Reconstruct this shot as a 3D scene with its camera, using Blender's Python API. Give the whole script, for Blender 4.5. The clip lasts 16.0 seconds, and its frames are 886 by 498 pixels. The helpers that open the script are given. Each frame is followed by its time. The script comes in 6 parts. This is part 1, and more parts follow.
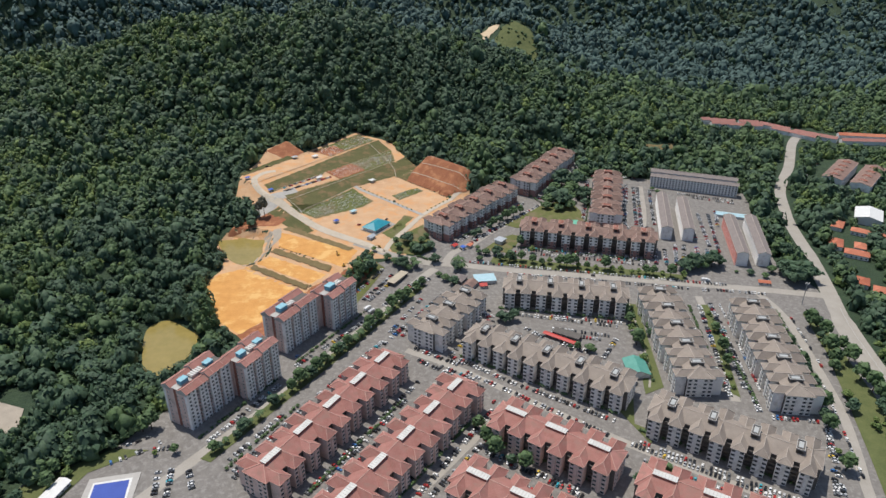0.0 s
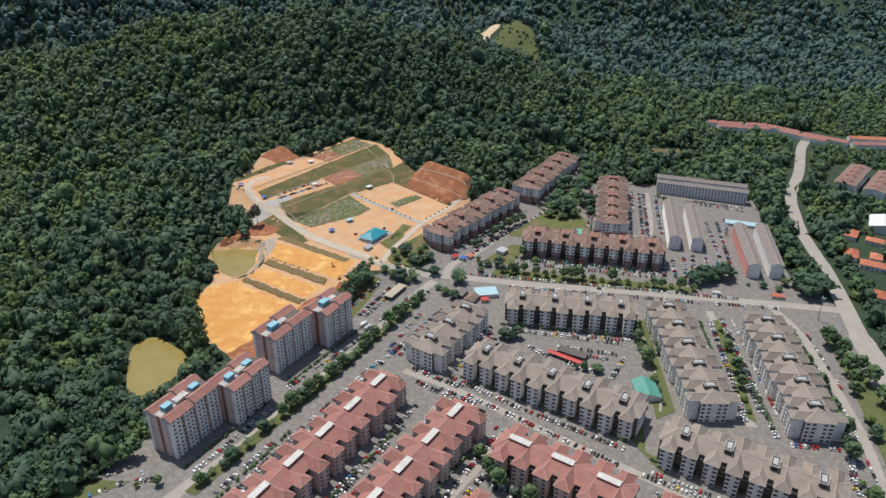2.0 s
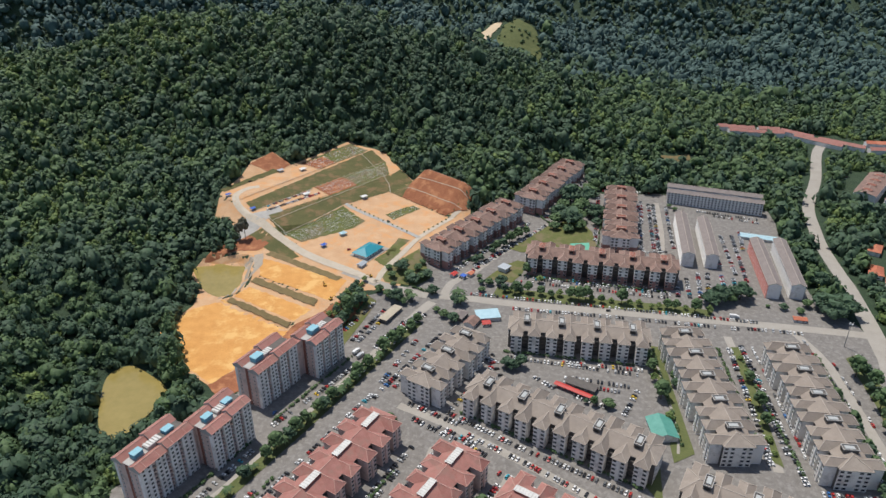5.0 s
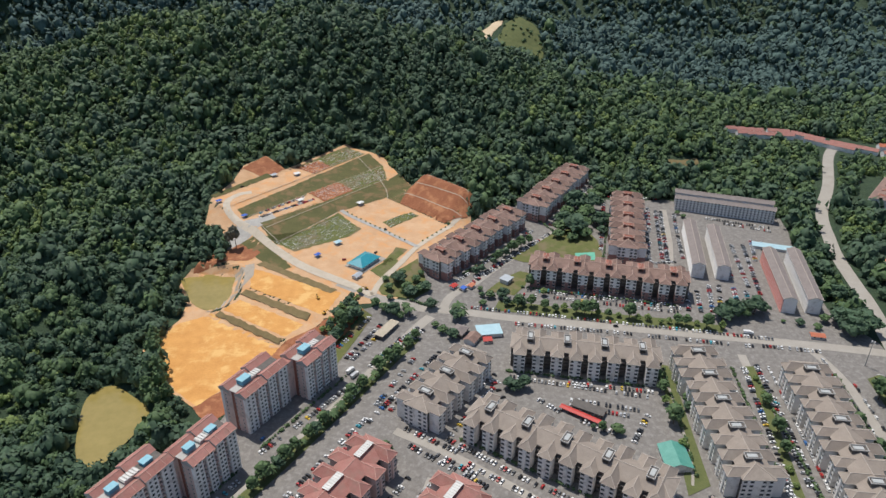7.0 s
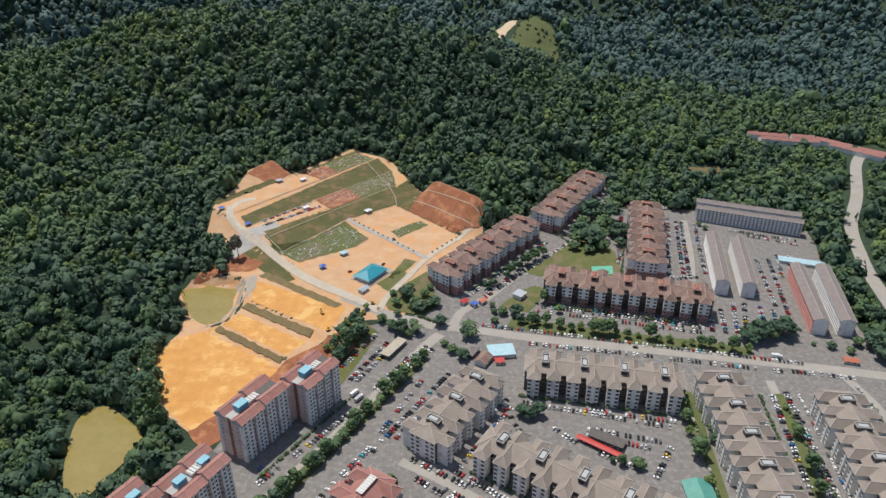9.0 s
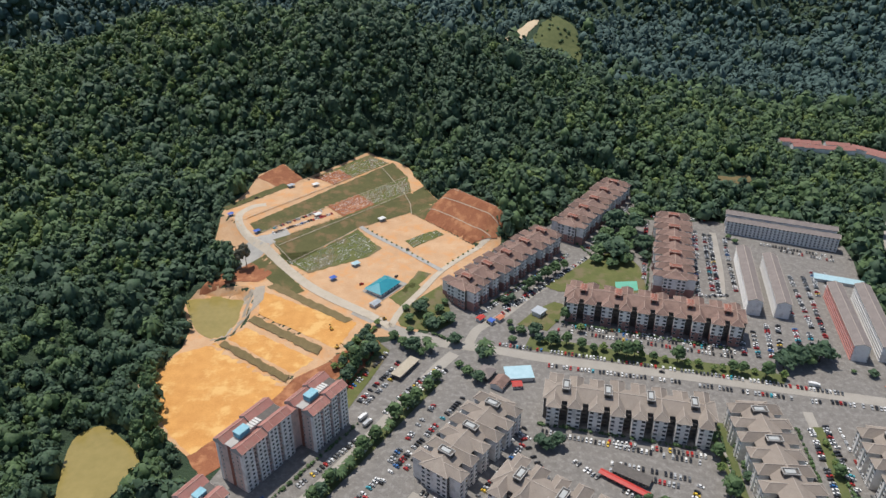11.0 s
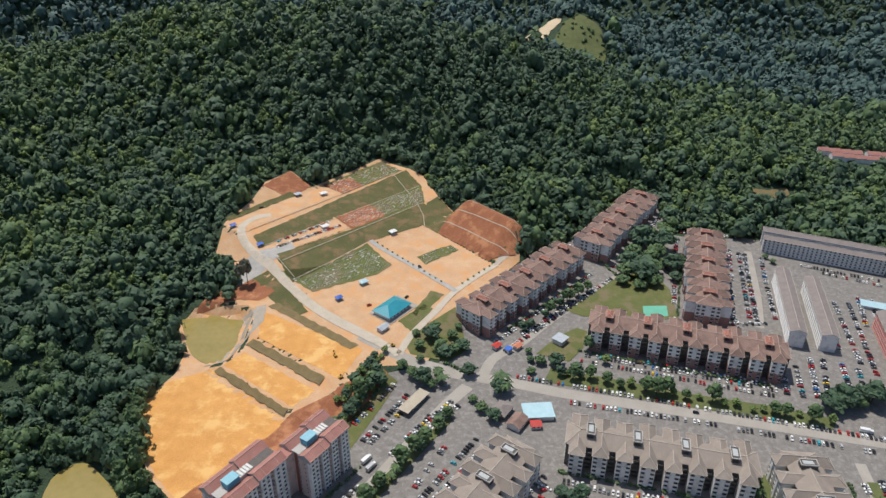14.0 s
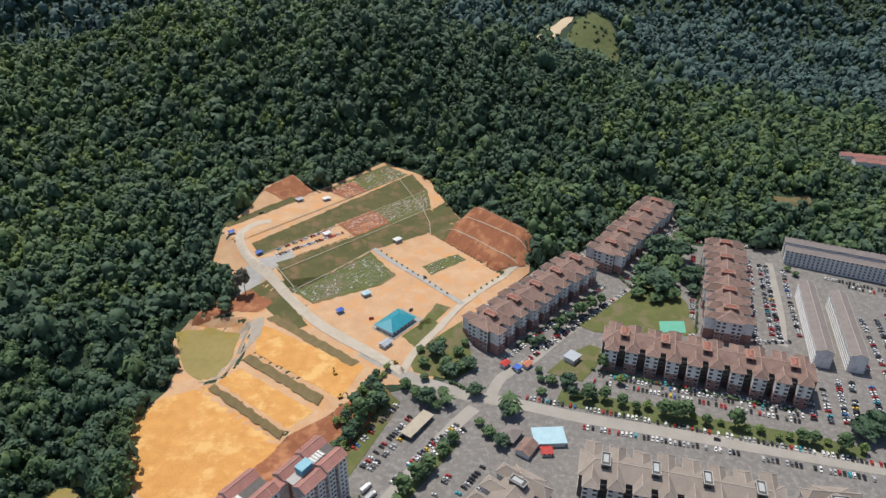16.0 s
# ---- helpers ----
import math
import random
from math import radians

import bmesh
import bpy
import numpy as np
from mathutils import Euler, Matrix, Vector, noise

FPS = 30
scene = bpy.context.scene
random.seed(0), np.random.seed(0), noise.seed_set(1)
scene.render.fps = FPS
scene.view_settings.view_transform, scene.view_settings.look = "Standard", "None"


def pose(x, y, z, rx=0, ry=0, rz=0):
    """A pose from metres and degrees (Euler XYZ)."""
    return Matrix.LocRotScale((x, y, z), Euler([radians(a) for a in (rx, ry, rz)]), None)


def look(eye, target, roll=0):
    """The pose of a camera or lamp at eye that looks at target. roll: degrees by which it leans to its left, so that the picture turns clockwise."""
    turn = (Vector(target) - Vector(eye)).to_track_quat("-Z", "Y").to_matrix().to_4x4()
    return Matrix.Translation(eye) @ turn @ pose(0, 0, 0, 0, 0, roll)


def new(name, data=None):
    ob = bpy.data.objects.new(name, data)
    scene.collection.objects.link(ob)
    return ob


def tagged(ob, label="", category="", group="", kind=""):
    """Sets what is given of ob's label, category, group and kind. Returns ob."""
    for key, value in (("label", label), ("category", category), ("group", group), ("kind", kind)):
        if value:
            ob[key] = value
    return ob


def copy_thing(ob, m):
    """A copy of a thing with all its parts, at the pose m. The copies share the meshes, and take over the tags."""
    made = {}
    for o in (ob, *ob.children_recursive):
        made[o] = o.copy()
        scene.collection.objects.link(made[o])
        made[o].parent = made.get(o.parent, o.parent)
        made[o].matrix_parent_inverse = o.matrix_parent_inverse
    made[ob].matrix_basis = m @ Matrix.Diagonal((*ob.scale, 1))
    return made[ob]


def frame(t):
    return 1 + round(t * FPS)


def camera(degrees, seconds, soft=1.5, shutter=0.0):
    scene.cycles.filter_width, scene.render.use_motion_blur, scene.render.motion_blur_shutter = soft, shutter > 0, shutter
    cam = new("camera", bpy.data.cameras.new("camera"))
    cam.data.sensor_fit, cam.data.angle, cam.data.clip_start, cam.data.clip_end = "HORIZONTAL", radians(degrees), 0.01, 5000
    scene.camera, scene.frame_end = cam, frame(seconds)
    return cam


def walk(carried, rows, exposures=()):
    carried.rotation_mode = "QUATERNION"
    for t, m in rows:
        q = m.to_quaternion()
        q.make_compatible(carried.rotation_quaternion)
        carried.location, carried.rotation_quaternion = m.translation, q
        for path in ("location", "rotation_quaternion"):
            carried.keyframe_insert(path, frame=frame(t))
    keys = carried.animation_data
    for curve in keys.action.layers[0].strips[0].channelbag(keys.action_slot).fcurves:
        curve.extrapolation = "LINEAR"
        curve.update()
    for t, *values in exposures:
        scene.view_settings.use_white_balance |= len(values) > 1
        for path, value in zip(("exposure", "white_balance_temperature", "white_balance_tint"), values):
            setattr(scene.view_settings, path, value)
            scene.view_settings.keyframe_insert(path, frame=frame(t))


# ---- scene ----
cam = camera(65.7, 16.0)
METRES, EYE, TILT, LEAN, TURN = 250.0, 327.0, -27.0, 0.0, 0.0
ROWS = [
    (0.0, 0.0, 0.0, 0.0, 0.0, 0.0, -0.0),
    (0.5, 0.0001, 0.0271, 0.0138, -0.0, -0.06, 0.0),
    (1.0, 0.0003, 0.0541, 0.0275, -0.0, -0.11, 0.0),
    (1.5, 0.0007, 0.0814, 0.0415, -0.01, -0.17, 0.01),
    (2.0, 0.0011, 0.1087, 0.0553, -0.01, -0.23, 0.01),
    (2.5, 0.0018, 0.1362, 0.0694, -0.01, -0.29, 0.01),
    (3.0, 0.0025, 0.164, 0.0838, -0.02, -0.35, 0.0),
    (3.5, 0.0033, 0.1919, 0.0987, -0.02, -0.43, -0.0),
    (4.0, 0.0041, 0.2199, 0.1133, -0.02, -0.51, -0.0),
    (6.5, 0.0078, 0.3652, 0.1776, -0.03, -0.88, -0.04),
    (7.0, 0.0083, 0.3948, 0.1897, -0.03, -0.93, -0.05),
    (7.5, 0.0079, 0.4242, 0.2026, 0.0, -0.99, -0.09),
    (8.0, 0.0076, 0.4533, 0.2166, 0.19, -1.06, -0.21),
    (8.5, 0.0082, 0.4821, 0.2306, 0.51, -1.12, -0.37),
    (9.0, 0.0082, 0.5109, 0.2443, 0.86, -1.18, -0.57),
    (11.5, 0.0072, 0.6562, 0.3092, 2.55, -1.53, -1.5),
    (12.0, 0.0072, 0.6858, 0.3216, 2.8, -1.61, -1.63),
    (12.5, 0.0064, 0.7153, 0.3339, 3.02, -1.7, -1.74),
    (13.0, 0.0056, 0.7448, 0.3466, 3.22, -1.77, -1.85),
    (13.5, 0.0047, 0.7736, 0.3596, 3.42, -1.85, -1.96),
    (14.0, 0.0036, 0.8021, 0.3722, 3.62, -1.91, -2.08),
    (14.5, 0.0026, 0.8298, 0.3833, 3.82, -1.98, -2.2),
    (15.0, 0.0013, 0.8568, 0.394, 4.02, -2.06, -2.32),
    (15.5, 0.0001, 0.8835, 0.403, 4.15, -2.11, -2.4),
    (16.0, -0.0014, 0.9099, 0.4123, 4.26, -2.17, -2.46),
]
walk(cam, [(t, pose(0, 0, EYE, TILT, LEAN, TURN) @ pose(METRES * x, METRES * y, METRES * z, 90 + pitch, roll, yaw)) for t, x, y, z, yaw, pitch, roll in ROWS])

# ---- light ----
world = bpy.data.worlds.new("sky")
scene.world = world
world.use_nodes = True
SUN_TO = Vector((-0.24, 0.28, 1.0)).normalized()
sky = world.node_tree.nodes.new("ShaderNodeTexSky")
sky.sky_type, sky.sun_disc = "NISHITA", False
sky.sun_elevation = math.asin(SUN_TO.z)
sky.sun_rotation = math.atan2(SUN_TO.x, SUN_TO.y)
world.node_tree.links.new(sky.outputs[0], world.node_tree.nodes["Background"].inputs[0])
world.node_tree.nodes["Background"].inputs[1].default_value = 0.104
sun = new("sun", bpy.data.lights.new("sun", "SUN"))
sun.data.energy, sun.data.angle, sun.data.color = 4.05, radians(0.55), (1.0, 0.955, 0.88)
sun.matrix_world = look(SUN_TO * 900, (0, 0, 0))
scene.view_settings.exposure = -0.05


# ---- materials ----
def material(name, a, b, size=4.0, fine=0.4, rough=0.85, bump=0.3, metal=0.0, island=0.0, obrand=0.0, stain=None, stain_size=14.0, depth=0.05):
    """Two-scale mottled surface: colours a to b, patches `size` metres wide, grain `fine` metres wide."""
    m = bpy.data.materials.new(name)
    m.use_nodes = True
    nt = m.node_tree
    n, l = nt.nodes, nt.links
    bsdf = n["Principled BSDF"]
    geo = n.new("ShaderNodeNewGeometry")
    big, small = n.new("ShaderNodeTexNoise"), n.new("ShaderNodeTexNoise")
    for node, s in ((big, size), (small, fine)):
        node.inputs["Scale"].default_value = 1.0 / s
        node.inputs["Detail"].default_value = 4
        l.new(geo.outputs["Position"], node.inputs["Vector"])
    add = n.new("ShaderNodeMath")
    add.operation = "MULTIPLY_ADD"
    add.inputs[1].default_value = 0.5
    l.new(small.outputs[0], add.inputs[0])
    half = n.new("ShaderNodeMath")
    half.operation = "MULTIPLY"
    half.inputs[1].default_value = 0.5
    l.new(big.outputs[0], half.inputs[0])
    l.new(half.outputs[0], add.inputs[2])
    last = add.outputs[0]
    for weight, node_name, socket in ((island, "ShaderNodeNewGeometry", "Random Per Island"), (obrand, "ShaderNodeObjectInfo", "Random")):
        if weight:
            src = n.new(node_name)
            ma = n.new("ShaderNodeMath")
            ma.operation = "MULTIPLY_ADD"
            ma.inputs[1].default_value = weight
            l.new(src.outputs[socket], ma.inputs[0])
            sub = n.new("ShaderNodeMath")
            sub.operation = "SUBTRACT"
            sub.inputs[1].default_value = weight / 2
            l.new(last, sub.inputs[0])
            l.new(sub.outputs[0], ma.inputs[2])
            last = ma.outputs[0]
    ramp = n.new("ShaderNodeValToRGB")
    ramp.color_ramp.elements[0].position, ramp.color_ramp.elements[1].position = 0.32, 0.68
    ramp.color_ramp.elements[0].color, ramp.color_ramp.elements[1].color = (*a, 1), (*b, 1)
    l.new(last, ramp.inputs[0])
    col = ramp.outputs[0]
    if stain:
        st = n.new("ShaderNodeTexNoise")
        st.inputs["Scale"].default_value = 1.0 / stain_size
        st.inputs["Detail"].default_value = 6
        st.inputs["Roughness"].default_value = 0.65
        l.new(geo.outputs["Position"], st.inputs["Vector"])
        sr = n.new("ShaderNodeValToRGB")
        sr.color_ramp.elements[0].position, sr.color_ramp.elements[1].position = 0.5, 0.62
        l.new(st.outputs[0], sr.inputs[0])
        mix = n.new("ShaderNodeMixRGB")
        mix.inputs[2].default_value = (*stain, 1)
        l.new(sr.outputs[0], mix.inputs[0])
        l.new(col, mix.inputs[1])
        col = mix.outputs[0]
    l.new(col, bsdf.inputs["Base Color"])
    bsdf.inputs["Roughness"].default_value, bsdf.inputs["Metallic"].default_value = rough, metal
    if bump:
        bn = n.new("ShaderNodeBump")
        bn.inputs["Strength"].default_value, bn.inputs["Distance"].default_value = bump, depth
        l.new(small.outputs[0], bn.inputs["Height"])
        l.new(bn.outputs[0], bsdf.inputs["Normal"])
    return m


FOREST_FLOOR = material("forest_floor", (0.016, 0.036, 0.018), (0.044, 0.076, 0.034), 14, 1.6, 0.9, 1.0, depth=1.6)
LEAF = material("leaf", (0.040, 0.078, 0.030), (0.098, 0.160, 0.058), 24, 1.5, 0.75, 0.5, island=0.25, depth=0.6)
LEAF_DARK = material("leaf_dark", (0.026, 0.057, 0.032), (0.062, 0.112, 0.056), 22, 1.5, 0.75, 0.5, island=0.25, depth=0.6)
LEAF_BRIGHT = material("leaf_bright", (0.072, 0.124, 0.030), (0.155, 0.210, 0.058), 16, 1.2, 0.75, 1.0, island=0.3, depth=0.6)
# paler, bluer leaf: the haze of distance is put into its colour
LEAF_HAZED = material("leaf_far", (0.038, 0.077, 0.070), (0.080, 0.138, 0.120), 60, 2.5, 0.8, 0.5, island=0.2, depth=1.0)
LEAF_DRY = material("leaf_dry", (0.10, 0.10, 0.07), (0.17, 0.16, 0.11), 8, 2, 0.8, 0, island=0.4)
BARK = material("bark", (0.06, 0.045, 0.032), (0.13, 0.10, 0.075), 1.0, 0.2, 0.95, 0.5)
GRASS = material("grass", (0.085, 0.10, 0.028), (0.15, 0.155, 0.05), 9, 0.8, 0.95, 0.5, stain=(0.17, 0.14, 0.075), stain_size=18)
GRASS_SLOPE = material("grass_slope", (0.07, 0.075, 0.024), (0.125, 0.115, 0.042), 11, 0.9, 0.95, 0.5, stain=(0.19, 0.125, 0.06), stain_size=16)
GRASS_PARK = material("grass_park", (0.072, 0.094, 0.030), (0.138, 0.150, 0.054), 8, 0.8, 0.95, 0.5)
ASPHALT = material("asphalt", (0.138, 0.127, 0.116), (0.235, 0.218, 0.20), 5, 0.6, 0.9, 0.2, stain=(0.25, 0.235, 0.22), stain_size=3.5)
ROAD_PALE = material("road_pale", (0.29, 0.265, 0.23), (0.385, 0.355, 0.315), 12, 0.6, 0.9, 0.2)
TRACK = material("track", (0.42, 0.36, 0.28), (0.55, 0.48, 0.39), 7, 0.7, 0.95, 0.3)
GRAVEL = material("gravel", (0.30, 0.29, 0.27), (0.44, 0.42, 0.39), 5, 0.5, 0.95, 0.4)
LATERITE = material("laterite", (0.50, 0.23, 0.062), (0.66, 0.345, 0.105), 9, 0.9, 0.95, 0.5, stain=(0.68, 0.41, 0.15), stain_size=16)
LATERITE_PALE = material("laterite_pale", (0.47, 0.275, 0.145), (0.60, 0.395, 0.24), 12, 1.0, 0.95, 0.4, stain=(0.58, 0.31, 0.14), stain_size=13)
RED_EARTH = material("red_earth", (0.22, 0.078, 0.036), (0.33, 0.13, 0.062), 9, 1.0, 0.95, 0.5, stain=(0.42, 0.19, 0.09), stain_size=12)
BERM = material("berm", (0.135, 0.105, 0.046), (0.225, 0.165, 0.076), 5, 0.8, 0.95, 0.5)
MUD = material("mud", (0.27, 0.235, 0.19), (0.40, 0.34, 0.27), 7, 0.8, 0.7, 0.3)
POND = material("pond_water", (0.25, 0.20, 0.062), (0.32, 0.25, 0.085), 22, 5, 0.18, 0.05)
SAND_CUT = material("sand_cut", (0.5, 0.38, 0.24), (0.62, 0.5, 0.35), 10, 1.5, 0.95, 0.5)


# ---- geometry helpers ----
def link(name, bm, mats, parent=None, label="", smooth=False):
    me = bpy.data.meshes.new(name)
    bm.to_mesh(me)
    bm.free()
    for m in mats if isinstance(mats, (list, tuple)) else [mats]:
        me.materials.append(m)
    if smooth:
        me.polygons.foreach_set("use_smooth", [True] * len(me.polygons))
    ob = new(name, me)
    if parent is not None:
        ob.parent = parent
    if label:
        ob["label"] = label
    return ob


def part(name, bm, mats, parent, label=""):
    return link(name, bm, mats, parent, label)


def shared(name, me, parent, m):
    """An object of its own on a mesh that alike pieces share."""
    ob = new(name, me)
    ob.parent, ob.matrix_basis = parent, m
    return ob


def mesh_of(name, bm, mats):
    me = bpy.data.meshes.new(name)
    bm.to_mesh(me)
    bm.free()
    for m in mats if isinstance(mats, (list, tuple)) else [mats]:
        me.materials.append(m)
    return me


def box(bm, x0, x1, y0, y1, z0, z1, mat=0, m=None):
    v = [bm.verts.new((x, y, z)) for z in (z0, z1) for y in (y0, y1) for x in (x0, x1)]
    if m is not None:
        for a in v:
            a.co = m @ a.co
    for i in ((0, 2, 3, 1), (4, 5, 7, 6), (0, 1, 5, 4), (2, 6, 7, 3), (0, 4, 6, 2), (1, 3, 7, 5)):
        bm.faces.new([v[k] for k in i]).material_index = mat
    return v


def poly(bm, pts, mat=0):
    f = bm.faces.new([bm.verts.new(p) for p in pts])
    f.material_index = mat
    return f


def bar(bm, a, b, w, mat=0):
    """A thin square bar from a to b."""
    a, b = Vector(a), Vector(b)
    d = b - a
    q = d.to_track_quat("X", "Z").to_matrix().to_4x4()
    box(bm, 0, d.length, -w / 2, w / 2, -w / 2, w / 2, mat, Matrix.Translation(a) @ q)


def inside(px, py, pts):
    """Which of the points lie in the outline."""
    px, py = np.asarray(px, float), np.asarray(py, float)
    hit = np.zeros(px.shape, bool)
    for (xa, ya), (xb, yb) in zip(pts, pts[1:] + pts[:1]):
        if ya != yb:
            hit ^= ((ya > py) != (yb > py)) & (px < (xb - xa) * (py - ya) / (yb - ya) + xa)
    return hit


def step(v, a, b):
    s = np.clip((v - a) / (b - a), 0, 1)
    return s * s * (3 - 2 * s)


def waves(x, y, size, seed=0):
    """Cheap smooth unevenness, about -1 to 1."""
    r = np.random.RandomState(seed)
    out = 0
    for k in range(6):
        a, f, p = r.uniform(0, 6.28), r.uniform(0.6, 1.8) / size, r.uniform(0, 6.28)
        out = out + np.sin((x * math.cos(a) + y * math.sin(a)) * f * 6.28 + p)
    return out / 3.5


# ---- land ----
CREST = [(-1100, 900, 66), (-800, 970, 76), (-590, 1050, 84), (-445, 1145, 120), (-292, 1160, 137), (-190, 1170, 157), (-106, 1160, 129),
         (0, 1160, 113), (72, 1145, 78), (120, 1150, 56), (186, 1170, 44), (340, 1190, 10)]


def crest_height(x, y):
    best = np.zeros(np.broadcast(x, y).shape)
    for (xa, ya, ha), (xb, yb, hb) in zip(CREST, CREST[1:]):
        dx, dy = xb - xa, yb - ya
        s = np.clip(((x - xa) * dx + (y - ya) * dy) / (dx * dx + dy * dy), 0, 1)
        d2 = (x - xa - s * dx) ** 2 + (y - ya - s * dy) ** 2
        best = np.maximum(best, (ha + s * (hb - ha)) * np.exp(-d2 / 195.0 ** 2))
    return best


def site_height(x, y):
    v = 0.56 * x + 0.83 * y
    u = -0.755 * x + 0.656 * y
    low = np.interp(v, (330, 361, 391, 398, 428, 436, 470, 483, 493, 502, 512, 535), (-5, -4, -4, -0.5, 0, 3, 3.5, 6, 9, 14, 21, 60))
    high = np.interp(u, (440, 480, 560, 586, 622, 653, 684, 712, 745, 800), (2, 7, 9, 10, 16.5, 17, 22.5, 23, 33, 40))
    return np.minimum(low, high)


SITE = [(-72, 612), (-128, 560), (-146, 525), (-175, 488), (-197, 505), (-238, 556), (-222, 600), (-225, 625), (-247, 665), (-238, 680), (-205, 690),
        (-217, 735), (-248, 757), (-249, 795), (-236, 835), (-232, 868), (-212, 898), (-186, 878), (-150, 925), (-124, 962), (-72, 932), (-52, 885),
        (-28, 850), (-8, 850), (14, 826), (33, 795), (32, 764), (10, 735), (-20, 690), (-30, 650), (-40, 618)]
POND_A = [(-244, 668), (-222, 676), (-196, 671), (-192, 640), (-195, 622), (-203, 617), (-221, 629)]
POND_B = [(-236, 441), (-246, 462), (-257, 500), (-246, 514), (-228, 504), (-208, 485), (-213, 458), (-226, 429)]
ESTATE = [(-270, 150), (-268, 320), (-222, 352), (-206, 384), (-158, 455), (-150, 482), (-98, 536), (-84, 556), (-66, 606), (-30, 622), (-20, 640), (-22, 690),
          (40, 772), (86, 822), (110, 850), (150, 915), (186, 908), (180, 840), (215, 832), (256, 838), (372, 790), (368, 760), (346, 690),
          (336, 610), (352, 560), (352, 500), (340, 420), (330, 300), (320, 150)]


def edge_distance(x, y, pts):
    best = np.full(np.broadcast(x, y).shape, 1e9)
    for (xa, ya), (xb, yb) in zip(pts, pts[1:] + pts[:1]):
        dx, dy = xb - xa, yb - ya
        s = np.clip(((x - xa) * dx + (y - ya) * dy) / (dx * dx + dy * dy), 0, 1)
        best = np.minimum(best, np.hypot(x - xa - s * dx, y - ya - s * dy))
    return best


def land(x, y):
    """Height of the ground."""
    x, y = np.asarray(x, float), np.asarray(y, float)
    d = -0.86 * (x + 24) + 0.51 * (y - 577)
    low = np.interp(d, (-25, 10, 45, 80, 125), (0, -3, -4, -5, -7)) * (1 - step(y, 560, 640))
    west = 24 * step(-x, 262, 340) * step(y, 430, 520) * (1 - 0.4 * step(y, 760, 900))
    hill = crest_height(x, y)
    east = 24 * np.exp(-((x - 290) ** 2 + (y - 955) ** 2) / 75.0 ** 2)
    knoll = 100 * np.exp(-((x - 135) ** 2 / 120.0 ** 2 + (y - 1440) ** 2 / 120.0 ** 2))
    shoulder = 24 * np.exp(-((x - 15) ** 2 + (y - 850) ** 2) / 48.0 ** 2)
    back = 330 * step(y + 0.10 * np.abs(x), 1450, 2600) + 170 * step(y, 1250, 1500) * step(-x, 300, 900)
    spurs = np.abs(waves(x, y, 300, 21)) * 16 - 6
    rough = (waves(x, y, 180, 3) * 11 + waves(x, y, 75, 8) * 4 + spurs * step(hill, 40, 110)) * step(hill + back + west, 8, 60)
    rough = rough + (waves(x, y, 420, 5) * 34 + np.abs(waves(x, y, 560, 9)) * 75) * step(y, 1330, 1800)
    wild = low + west + hill + east + knoll + shoulder + back + rough + 3 * step(y, 700, 900)
    # flat ground of the estate and the graded terraces, eased into the wild slopes
    flat = low + 3.5 * step(y, 740, 860)
    out = wild
    e = np.where(inside(x, y, ESTATE), 0, edge_distance(x, y, ESTATE))
    w = 1 - step(e, 4, 45)
    out = out * (1 - w) + flat * w
    s = np.where(inside(x, y, SITE), 0, edge_distance(x, y, SITE))
    w = 1 - step(s, 2, 26 + 50 * step(y, 800, 900))
    out = out * (1 - w) + site_height(x, y) * w
    for pts, level in ((POND_A, -5.6), (POND_B, -9.0)):
        p = np.where(inside(x, y, pts), 0, edge_distance(x, y, pts))
        w = 1 - step(p, 2, 12)
        out = out * (1 - w) + level * w
    # benched red cut rising behind the lower plots
    n, m = (x + 46) * 0.707 + (y - 814) * 0.707, (x + 46) * 0.707 - (y - 814) * 0.707
    w = step(n, 0, 3) * (1 - step(n, 38, 70)) * step(m, -22, 4) * (1 - step(m, 62, 100))
    out = out * (1 - w) + np.maximum(out, 9 + 0.66 * np.clip(n, 0, 36)) * w
    return out


def height(x, y):
    return float(land(np.array([x]), np.array([y]))[0])


def grid_mesh(name, xs, ys, mat):
    gx, gy = np.meshgrid(xs, ys)
    co = np.stack([gx, gy, land(gx, gy)], -1).reshape(-1, 3)
    nx, ny = len(xs), len(ys)
    i = (np.arange(ny - 1)[:, None] * nx + np.arange(nx - 1)[None]).reshape(-1)
    faces = np.stack([i, i + 1, i + 1 + nx, i + nx], 1)
    me = bpy.data.meshes.new(name)
    me.from_pydata(co.tolist(), [], faces.tolist())
    me.materials.append(mat)
    me.polygons.foreach_set("use_smooth", [True] * len(me.polygons))
    return new(name, me)


def lines(*stops):
    """Grid lines from (start, end, spacing) stretches."""
    return np.unique(np.concatenate([np.arange(a, b, s) for a, b, s in stops]))


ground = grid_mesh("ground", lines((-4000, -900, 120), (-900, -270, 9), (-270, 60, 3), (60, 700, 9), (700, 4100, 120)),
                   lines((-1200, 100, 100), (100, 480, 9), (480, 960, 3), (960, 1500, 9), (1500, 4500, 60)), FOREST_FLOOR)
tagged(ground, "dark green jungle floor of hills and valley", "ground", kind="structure")


